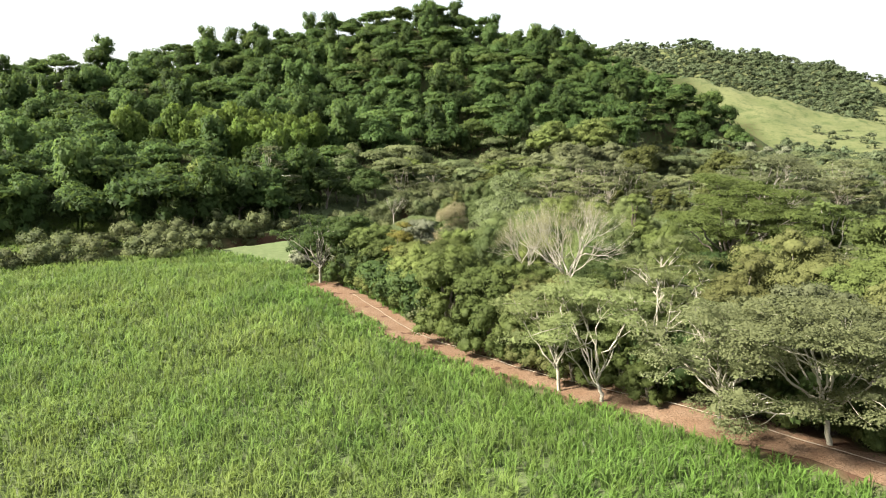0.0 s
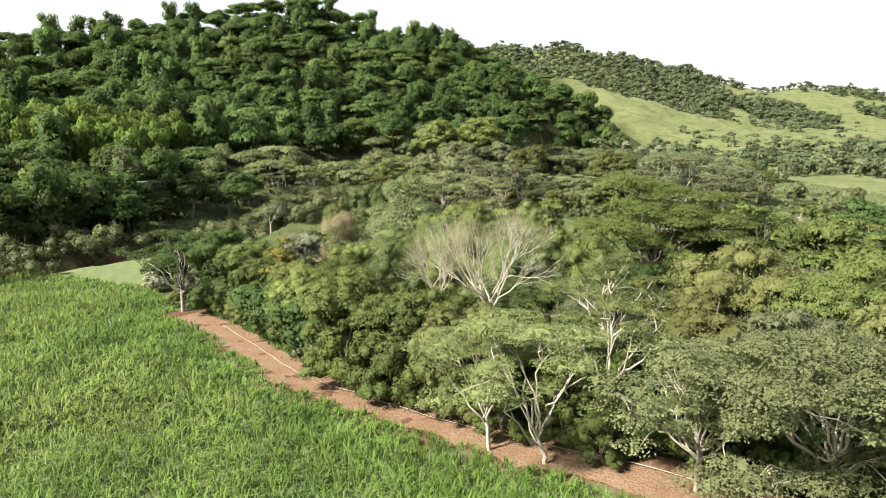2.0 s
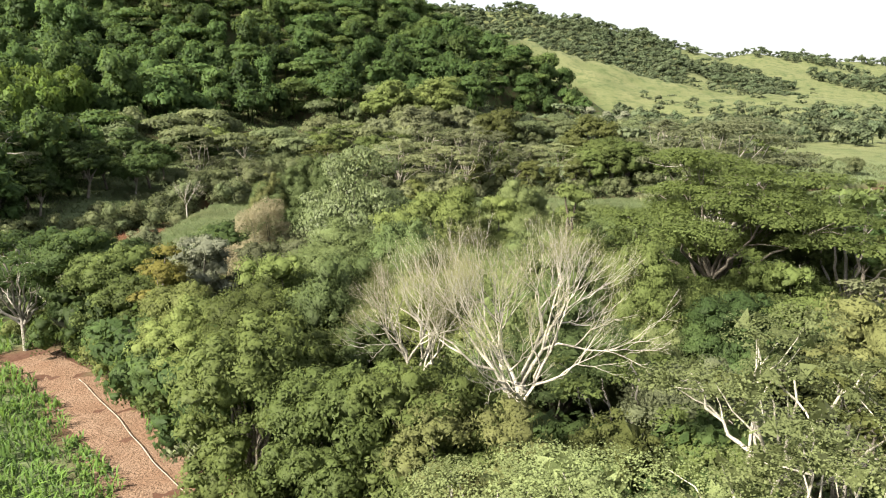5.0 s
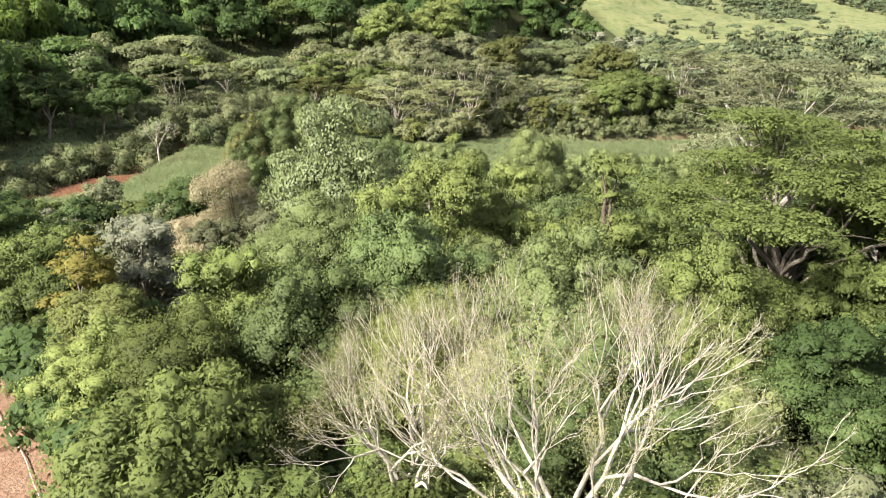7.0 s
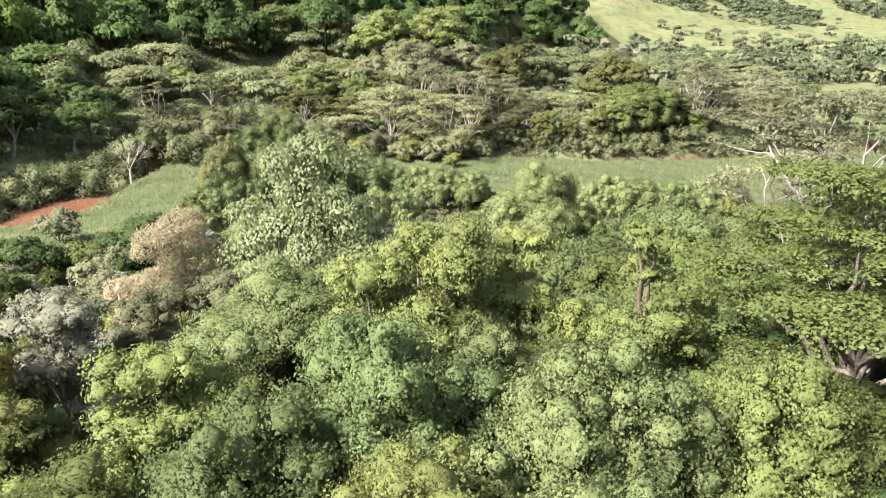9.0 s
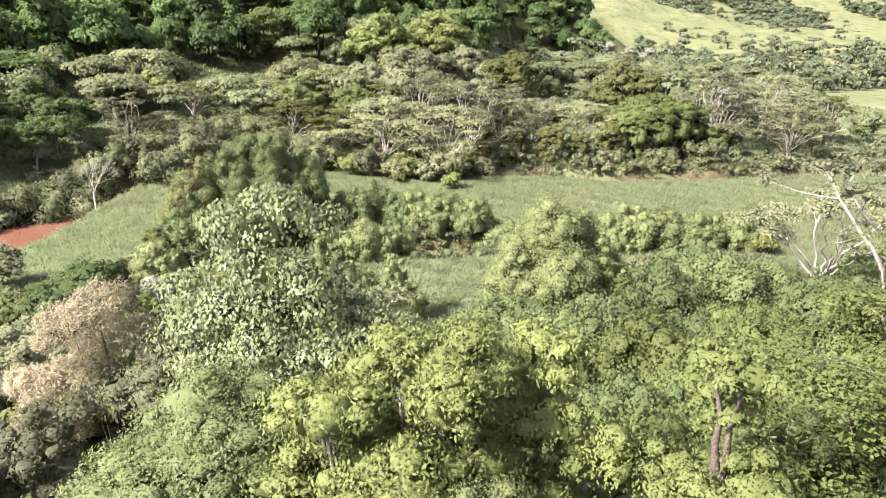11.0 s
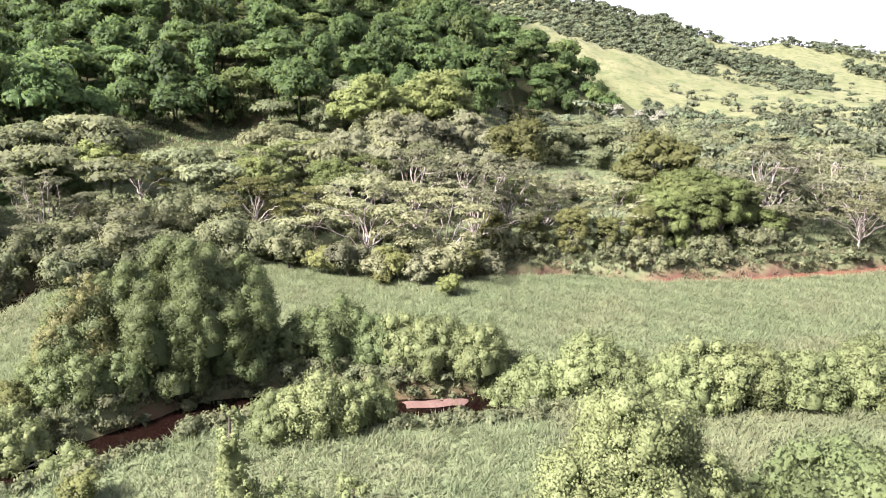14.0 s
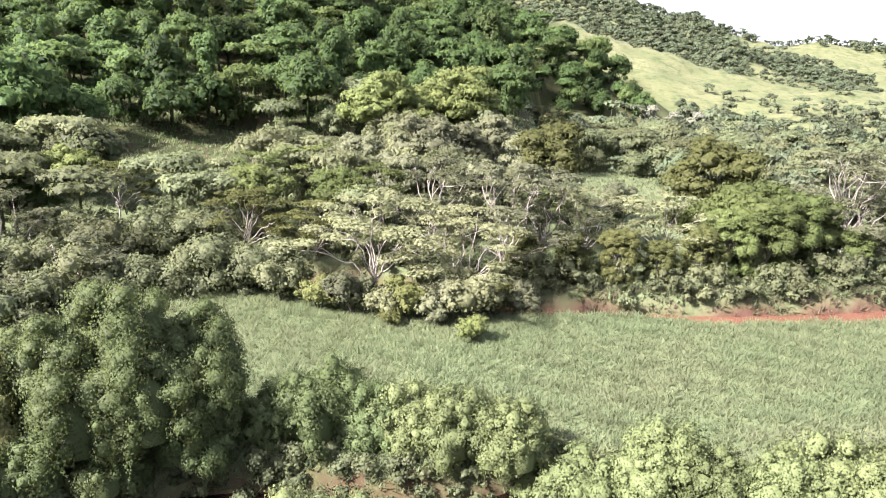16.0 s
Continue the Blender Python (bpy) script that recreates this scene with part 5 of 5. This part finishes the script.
def low_cover():
    """Bushes and creepers on the open ground between the wood and the creek."""
    x, y, r = jitter(-24, 72, 93, 131, 4.6, 82)
    ok = in_forest(x, y) & (y > np.where(x < 6, 99, np.where(x < 23, 104, 92 + 0.35 * (x - 23)))) & (y < 126 + 0.05 * x + 4 * waves(x, y, 20, 83))
    for px, py in zip(x[ok], y[ok]):
        if any(math.hypot(px - a, py - b) < c * 0.8 for a, b, c in TAKEN):
            continue
        if px < 6:
            mat = (L_GREY, L_SILVER, L_MID, L_OLIVE)[int(r.choice(4, p=(0.35, 0.2, 0.25, 0.2)))]
        else:
            mat = (L_VINE, L_MID, L_VINEDARK)[int(r.choice(3, p=(0.45, 0.2, 0.35)))]
            STOCK.put(("creeper", mat.name), lambda: vine_thicket((0, 0, 0), [(0, 0, 3.4, 2.3), (2.0, 0.4, 2.4, 1.8), (-1.8, -0.6, 2.7, 1.9), (0.3, -1.7, 2.2, 1.7)], mat, 320, f"low {WORDS[mat.name].split()[0]} creepers sprawling over bushes below the wood", leaf=0.17, density=20, strands=8, stem=False), px, py, r.uniform(0.7, 1.35), float(r.uniform(0, 360)))
            continue
        STOCK.put(("bush", mat.name), bush_kind(mat, 1), px, py, r.uniform(0.75, 1.6), float(r.uniform(0, 360)))
    x, y, r2 = jitter(-24, 1, 124, 139, 4.0, 91)
    ok = in_forest(x, y) & (y < 136 - 0.15 * x + 3 * waves(x, y, 14, 92))
    for px, py in zip(x[ok], y[ok]):
        mat = (L_GREY, L_SILVER, L_MID, L_DEEP)[int(r2.choice(4, p=(0.3, 0.15, 0.3, 0.25)))]
        STOCK.put(("bush", mat.name), bush_kind(mat, 1), px, py, r2.uniform(0.7, 1.5), float(r2.uniform(0, 360)))
    for px, py in ((35, 93), (38.5, 91.5), (42, 92), (45.5, 94), (33, 97.5), (36, 100), (31, 90), (48, 98), (-20, 140), (-16, 150), (-6, 145), (-2, 156), (-13, 132), (2, 138), (6, 143), (49.5, 128), (44, 126.5), (54, 131), (66, 142), (72, 149)):
        mat = (L_GREY, L_MID, L_OLIVE)[int(r.integers(0, 3))]
        STOCK.put(("bush", mat.name), bush_kind(mat, 1), px, py, r.uniform(0.6, 1.2), float(r.uniform(0, 360)))
    STOCK.put(("bush", L_YELLOW.name), bush_kind(L_YELLOW, 1), 38.5, 179.0, 0.8, 20)
    for k, (px, py, sc) in enumerate(((24, 191, 1.3), (27.5, 189, 1.5), (30.5, 187.4, 1.1), (33, 186.6, 1.6), (36.5, 186, 1.3), (39.5, 184.8, 1.5), (42.5, 186.2, 1.5), (45.5, 187.6, 1.2), (48.5, 187.2, 0.9), (31, 184.8, 0.7), (36, 183.8, 0.6), (20, 194, 1.3))):
        mat = (L_OLIVE, L_GREY, L_ACACIA)[k % 3]
        STOCK.put(("bush", mat.name), bush_kind(mat, 1), px, py, sc, 50 * px)


def edge_trees():
    """Lower trees, leafy to the ground, that stand along the track."""
    r = np.random.default_rng(84)
    line = np.array(ROAD)
    s = np.concatenate([[0], np.cumsum(np.linalg.norm(np.diff(line, axis=0), axis=1))])
    for t in np.arange(6, s[-1] - 6, 3.9):
        x, y = np.interp(t, s, line[:, 0]), np.interp(t, s, line[:, 1])
        x2, y2 = np.interp(t + 0.5, s, line[:, 0]), np.interp(t + 0.5, s, line[:, 1])
        n = math.hypot(x2 - x, y2 - y)
        off = r.uniform(5.2, 7.5)
        px, py = x + (y2 - y) / n * off, y - (x2 - x) / n * off
        if not in_forest(np.array([px]), np.array([py]))[0] or any(math.hypot(px - a, py - b) < c + 1.0 for a, b, c in TAKEN):
            continue
        mat = (L_MID, L_DEEP, L_OLIVE)[int(r.choice(3, p=(0.45, 0.35, 0.2)))] if px < 14 else (L_OLIVE, L_MID, L_GREY)[int(r.choice(3, p=(0.45, 0.35, 0.2)))]
        STOCK.put(("edge", mat.name), lambda: broad_tree((0, 0, 0), 10.5, 3.9, mat, 280, f"{WORDS[mat.name]} bushy tree, leafy to the ground, beside the track", 0.20, 30, group="trees beside the track", lumps=13, crown_low=0.1, trunk_h=0.14), px, py, r.uniform(0.8, 1.2), float(r.uniform(0, 360)))


edge_trees()
for ex, ey, es in ((5.2, 73.6, 1.0), (8.4, 71.6, 1.05), (1.2, 79.0, 1.1), (10.2, 69.2, 0.8), (14.8, 68.4, 0.75), (20.6, 64.6, 0.8), (28.6, 57.2, 0.85), (16.6, 60.6, 0.72), (19.8, 59.6, 0.7), (12.6, 64.0, 0.72), (23.4, 53.6, 0.72), (26.6, 51.4, 0.75), (17.6, 56.4, 0.5), (31.4, 46.8, 0.6), (33.6, 44.6, 0.6), (35.4, 87.2, 0.9), (40.4, 86.8, 0.98), (32.6, 90.6, 0.75), (45.6, 88.6, 0.8)):
    STOCK.put(("edge", L_MID.name), None, ex, ey, es, 70 * ex)
bush_row()
low_cover()

# creepers and thickets by the creek
vine_thicket(on_land(33.8, 128.4), [(0.2, 0.4, 10.2, 2.6), (2.6, 0.8, 9.4, 2.4), (-2.2, -0.6, 7.8, 2.4), (4.6, 0.2, 7.6, 1.9), (-4.0, -1.4, 5.6, 1.9), (0.6, -2.6, 7.2, 2.4), (-2.4, -3.6, 5.0, 2.0), (5.8, -1.2, 5.6, 1.2)], L_VINE, 301, "pale green creeper mound over a smothered tree", strands=120)
vine_thicket(on_land(15.3, 136.4), [(0, 0, 8.2, 0.9), (0.3, -0.3, 5.0, 1.0)], L_VINE, 302, "lone dead stump column wrapped in creepers", strands=5)
vine_thicket(on_land(17.8, 135.0), [(0, 0, 4.4, 1.3), (1.6, -0.6, 3.4, 1.2), (-0.8, -1.6, 2.6, 1.6)], L_VINE, 304, "low stump wrapped in creepers", strands=4)
vine_thicket(on_land(21.3, 132.4), [(0, 0, 6.0, 1.2), (-1.0, -1.2, 3.8, 1.2), (1.2, -0.8, 3.6, 1.1)], L_VINE, 305, "pair of stumps wrapped in creepers", strands=4)
vine_thicket(on_land(10.5, 163.0), [(0, 0.5, 10.8, 3.2), (4.6, 2.4, 8.6, 2.4), (-4.6, -0.5, 9.0, 3.0), (1.6, -3.0, 7.6, 2.4), (-2.6, -3.4, 6.6, 2.4), (-8.5, -2, 7.2, 2.6), (5.5, -1.0, 6.4, 2.2)], L_VINEDARK, 303, "large dark tree draped with hanging creepers above the creek", strands=320, hem=0.94)

vine_thicket(on_land(2.6, 161.0), [(0, 0, 9.2, 1.9), (-1.4, -0.6, 7.0, 1.7), (1.0, -1.2, 6.2, 1.6), (-2.6, -0.4, 4.6, 1.5)], L_BROWN, 306, "olive-brown tree overgrown with drying creepers above the creek", strands=60)


def creek_thickets():
    dark = [(1.5, 158.6, 1.0), (5.6, 159.2, 0.9), (9.8, 159.6, 0.75), (3, 164, 1.2), (14.6, 160.6, 0.8), (20.3, 163.2, 1.0), (23.4, 163.6, 1.15), (26.4, 162.2, 1.05)]
    pale = [(29.4, 161.0, 1.0), (32.6, 159.6, 1.05), (35.4, 157.6, 0.95), (38.0, 155.2, 0.85), (40.8, 153.8, 1.2), (44.0, 152.2, 1.0), (46.6, 150.2, 0.8), (49.6, 147.6, 0.9), (52.8, 148.0, 1.1), (56.4, 147.0, 1.0), (60.2, 145.6, 1.0), (64.5, 145.4, 0.95), (70, 148, 0.9), (20.6, 148.8, 0.95), (23.8, 149.6, 0.8), (17.8, 149.4, 0.7), (4, 148, 0.7), (-1.5, 153, 0.9), (45.5, 145.6, 0.6)]
    for key, spots, mat in (("dark", dark, L_VINEDARK), ("pale", pale, L_VINE)):
        for k, (px, py, s) in enumerate(spots):
            kk = (key, k % 2)
            STOCK.put(kk, lambda: vine_thicket((0, 0, 0), [(0, 0, 3.9, 2.2), (1.8, 0.3, 3.2, 1.6), (-1.7, -0.4, 3.0, 1.7), (0.3, -1.4, 2.9, 1.6)], mat, 310 + k, f"low {WORDS[mat.name].split()[0]} creeper thicket on the creek bank", leaf=0.155, density=27, strands=14), px, py, s, 40.0 * k)


creek_thickets()
silt_bar = strip("silt_bar", curve([(26.5, 155.4), (28.5, 155.7), (31, 155.1), (33.5, 155.2), (36.2, 154.4)]), 0.62, lambda x, y: -1.9 + 0.10 * waves(x, y, 4, 95, 2) - 0.3 * np.abs((x - 31.3) / 4.2) ** 3, M_SAND, "pale silt bar at the edge of the creek pool", "silt", 7, 4, 0.9)


# flat-topped trees along the far bank of the river
def bank_flat(mat, k, h, s):
    return lambda: umbrella_tree((0, 0, 0), h, s, mat, 330 + k, f"{WORDS[mat.name]} flat-topped tree with white limbs on the river bank", leaf=0.31, density=11, group="trees on the far bank", layers=0.6, limbs=9, trunk_h=0.16, skirts=3, bark=M_PALE, girth=0.7)


def bank_round(mat, k):
    return lambda: broad_tree((0, 0, 0), 11.0, 5.2, mat, 340 + k, f"{WORDS[mat.name]} round broadleaf tree behind the river", leaf=0.36, density=10, group="trees on the far bank", lumps=9, crown_low=0.25, trunk_h=0.25)


def far_bank():
    r = np.random.default_rng(71)
    flats = (
        (L_ACACIA, 12.5, 8.6, ((30.5, 193.5, 1.02), (39.5, 189.4, 0.9), (71, 201.0, 0.85), (62, 207, 0.85), (108, 189.5, 0.85), (126, 218, 1.1))),
        (L_OLIVE, 11.0, 8.0, ((15.5, 211.5, 0.8), (24.5, 210, 0.9), (-3, 224, 0.95), (6.5, 208, 0.75), (64, 222, 0.7))),
        (L_GREY, 13.0, 7.6, ((47.5, 200, 1.15), (-2.4, 198.5, 0.8), (-12, 204, 0.7), (55, 205, 0.95), (98, 200.5, 1.1), (104, 206, 1.0), (114, 196, 0.85), (40, 208, 1.0), (118, 208, 1.0))),
        (L_MID, 13.0, 6.6, ((33, 214, 0.95), (17, 226, 0.85), (24, 230, 0.9), (130, 204, 0.9))),
    )
    for k, (mat, h, s, spots) in enumerate(flats):
        for px, py, sc in spots:
            STOCK.put(("bank", mat.name), bank_flat(mat, k, h, s), px, py, sc, float(r.uniform(0, 360)))
    rounds = (
        (L_MID, ((79.5, 199.5, 1.15), (86, 200.5, 1.05), (91, 203, 0.9), (83, 197.6, 0.8), (76, 203, 0.8), (17, 219, 0.9), (58, 214, 0.8), (96, 195, 0.55), (29, 221, 0.9))),
        (L_DEEP, ((-22, 200, 1.0), (-32, 190, 1.1), (-28, 212, 1.0), (-40, 182, 1.0), (-14, 216, 0.9), (88, 206, 0.9), (-42, 200, 1.1), (-50, 170, 1.0), (-37, 177, 0.8), (-30, 198, 0.9), (-36, 206, 1.0), (-20, 207, 0.8), (-46, 186, 1.0), (-54, 182, 1.0), (-24, 194, 0.75), (-58, 160, 0.9))),
        (L_OLIVE, ((86, 214, 1.7), (66, 230, 0.9))),
        (L_YELLOW, ((48, 258, 1.5), (40, 256, 1.15), (56, 262, 1.2), (-10, 231.5, 0.6))),
        (L_GREY, ((52, 240, 1.15), (44, 236, 1.15), (64, 236, 1.0), (33, 238, 1.0), (60, 248, 1.0), (38, 226, 1.0), (50, 222, 1.0), (70, 214, 0.8), (100, 196.5, 0.5))),
    )
    for k, (mat, spots) in enumerate(rounds):
        for px, py, sc in spots:
            STOCK.put(("bankround", mat.name), bank_round(mat, k), px, py, sc, float(r.uniform(0, 360)))


def bank_scrub():
    """Scrub along the far edge of the river, one mass."""
    r = np.random.default_rng(75)
    b = Buf()
    line = np.array(RIVER)
    for t in np.arange(0, len(line) - 1, 0.3):
        i = int(t)
        px, py, _ = line[i] * (1 - t + i) + line[i + 1] * (t - i)
        if not -120 < px < 150:
            continue
        for off in (r.uniform(6.4, 9.0), r.uniform(4.4, 5.8)) if px > 34 else (r.uniform(6.5, 9.0), -r.uniform(6.0, 8.0)):
            if (px < -36 and r.uniform() < 0.55) or (px > 34 and r.uniform() < 0.5) or (off < 0 and -44 < px < -8):
                continue
            x, y, s = px + r.uniform(-1.5, 1.5), py + off, (0.6 + 2.2 * r.uniform() ** 2) * (1.5 if px < 20 else 0.55 if off < 5.8 else 1)
            z = land_at(x, y)
            clumps = [(np.array([x + r.normal(0, 0.7 * s), y + r.normal(0, 0.5 * s), z + s * r.uniform(0.1, 1.25)]), np.array([s, s, s * 0.9]) * r.uniform(0.22, 0.62)) for _ in range(6)]
            add_crown(b, clumps, r, 0.31, 8, low=-0.8, inner=0.1, tint=r.uniform(0, 0.8), value=r.uniform(0.1, 0.7))
    ob = new("bank_scrub", b.mesh("bank_scrub", L_SLOPE))
    tagged(ob, "mixed green scrub lining the river bank", "scrub", kind="stuff")


def creek_edge():
    """Low weeds along both sides of the creek, one mass."""
    r = np.random.default_rng(76)
    b = Buf()
    line = np.array(CREEK)
    s = np.concatenate([[0], np.cumsum(np.linalg.norm(np.diff(line, axis=0), axis=1))])
    for t in np.arange(0, s[-1], 0.28):
        for side in (-1, 1):
            if r.uniform() < 0.25:
                continue
            x, y = np.interp(t, s, line[:, 0]) + r.normal(0, 0.4), np.interp(t, s, line[:, 1]) + side * r.uniform(2.9, 5.6)
            k = r.uniform(0.35, 0.95)
            clumps = [(np.array([x + r.normal(0, 0.5 * k), y + r.normal(0, 0.4 * k), land_at(x, y) + k * r.uniform(0.2, 0.7)]), np.array([k, k, k * 0.8]) * r.uniform(0.5, 0.9)) for _ in range(3)]
            add_crown(b, clumps, r, 0.2, 22, low=-0.8, inner=0.3, tint=r.uniform(0, 0.7), value=r.uniform(0.1, 0.6))
    ob = new("creek_weeds", b.mesh("creek_weeds", L_SLOPE))
    tagged(ob, "low green weeds and bushes along the creek", "scrub", kind="stuff")


for ex, ey, es in ((77.5, 195.6, 0.95), (82.5, 194.8, 1.05), (87.5, 196.2, 1.1), (92.5, 197.6, 0.95), (56, 196.6, 0.7), (62, 195.6, 0.8), (67, 194.4, 0.65), (73, 195.0, 0.8), (50.5, 199.4, 0.7)):
    STOCK.put(("edge", (L_MID if ex > 76 else L_OLIVE).name), None, ex, ey, es, 70 * ex)
bank_scrub()
creek_edge()
far_bank()


# bamboo on the lower hill
def bamboo_grove():
    r = np.random.default_rng(91)
    for k in range(26):
        px, py = r.uniform(-100, -42), r.uniform(214, 244)
        STOCK.put(("bamboo", k % 3), lambda: bamboo((0, 0, 0), 13.0, 350 + k, "fresh green arching bamboo clump on the hillside", group="bamboo grove"), px, py, r.uniform(0.9, 1.3), float(r.uniform(0, 360)), 1.0)


bamboo_grove()


# pale hose pipe along the track
def hose():
    pts = [p for p in ROAD if -14 < p[0] < 34]
    pts = np.array(pts)
    s = np.concatenate([[0], np.cumsum(np.linalg.norm(np.diff(pts, axis=0), axis=1))])
    t = np.arange(0, s[-1], 0.8)
    x, y = np.interp(t, s, pts[:, 0]), np.interp(t, s, pts[:, 1])
    x, y = x + 0.35 + 0.22 * waves(t, t * 0, 14, 92, 2), y + 0.55 + 0.22 * waves(t, t * 0, 11, 93, 2)
    b = Buf()
    add_tube(b, np.stack([x, y, land(x, y) + 0.2], -1), np.full(len(x), 0.03), 6)
    ob = new("hose_pipe", b.mesh("hose_pipe", M_PIPE, True))
    tagged(ob, "long pale hose pipe lying along the red track", "pipe")


hose()


def fallen_branch(at, length, turn, seed):
    """A bare dead branch with a few side twigs."""
    rng = np.random.default_rng(seed)
    root = thing("fallen_branch", at, "bare grey dead branch lying on the red creek bank", "branch", "dead branches on the creek bank", turn=turn)
    wood = Buf()
    pts = limb(wood, (0, 0, 0.05), (length, 0.2, 0.5), 0.07, 0.03, rng, 0.12, 0.05, 8, 5)
    for k in (3, 4, 6):
        limb(wood, pts[k], pts[k] + [length * 0.22, rng.uniform(-0.8, 0.8), rng.uniform(0.1, 0.7)], 0.03, 0.012, rng, 0.2, 0.08, 5, 4)
    part("stem", wood, M_LIMB, root, smooth=True)


for bx, by, bl, bt in ((2.6, 149.6, 4.5, -20.0), (-1.2, 150.6, 3.6, 10.0), (9.4, 159.4, 3.0, 40.0), (14.2, 155.4, 2.0, 5.0), (36.6, 156.8, 2.2, 150.0)):
    fallen_branch((bx, by, max(land_at(bx, by), -2.0)), bl, bt, 500 + int(bl * 10))


def bank_grass():
    """Dry pinkish grass along the far bank of the river, one mass."""
    x, y, r = jitter(40, 120, 184, 204, 0.7, 88)
    d = river_d(x, y)
    line = np.array(RIVER)
    order = np.argsort(line[:, 0])
    ok = (d > 6.6) & (d < 10.2 + 1.5 * waves(x, y, 9, 89)) & (y > np.interp(x, line[order, 0], line[order, 1])) & (waves(x, y, 14, 90) > -0.45)
    x, y = x[ok], y[ok]
    b = Buf()
    add_blades(b, x, y, land(x, y), 0.8 + 0.3 * waves(x, y, 5, 94), 0.07, r, 8, 0.7, 0.5, True, tint=r.uniform(0, 1, len(x)), value=r.uniform(0.2, 0.8, len(x)))
    ob = new("bank_grass", b.mesh("bank_grass", L_DRY))
    tagged(ob, "dry pinkish-brown grass on the river bank", "grass", kind="stuff")


bank_grass()


def undergrowth():
    """Leafy cover on the floor of the wood, one mass."""
    x, y, r = jitter(-22, 66, 34, 126, 1.7, 97)
    ok = in_forest(x, y) & (to_line(x, y, ROAD)[0] > 3.4) & (np.abs(x - np.interp(y, [40, 65, 120], [2, 11, 24])) < 34)
    b = Buf()
    for px, py in zip(x[ok], y[ok]):
        k = r.uniform(0.4, 0.95)
        clumps = [(np.array([px + r.normal(0, 0.5), py + r.normal(0, 0.5), land_at(px, py) + k * r.uniform(0.2, 0.7)]), np.array([k, k, k * 0.7]) * r.uniform(0.6, 1.0)) for _ in range(2)]
        add_crown(b, clumps, r, 0.26, 9, low=-0.6, inner=0.1, tint=r.uniform(0, 0.6), value=r.uniform(0.2, 0.8))
    ob = new("undergrowth", b.mesh("undergrowth", L_SLOPE))
    tagged(ob, "low leafy undergrowth on the floor of the wood", "undergrowth", kind="stuff")


undergrowth()


def stump(at):
    """A dead brown stump with a ragged tuft, beside the hose."""
    rng = np.random.default_rng(98)
    root = thing("stump", at, "dead brown stump with a ragged dry tuft on the dirt track", "stump")
    wood, tuft = Buf(), Buf()
    limb(wood, (0, 0, -0.1), (0.05, 0.02, 0.75), 0.24, 0.15, rng, 0, 0.05, 5, 9)
    limb(wood, (0.5, 0.1, -0.1), (0.55, 0.12, 0.6), 0.16, 0.09, rng, 0, 0.05, 5, 8)
    p = np.stack([rng.normal(0.1, 0.16, 160), rng.normal(0.05, 0.14, 160), rng.uniform(0.45, 1.05, 160)], -1)
    add_leaves(tuft, p, unit(rng.normal(size=(160, 3))), 0.55, rng, -0.6, 0.4, 0.07)
    part("trunk", wood, M_DARKBARK, root, smooth=True)
    part("tuft", tuft, L_BROWN, root, "dry brown tuft of dead leaves")


stump(on_land(14.6, 61.4))
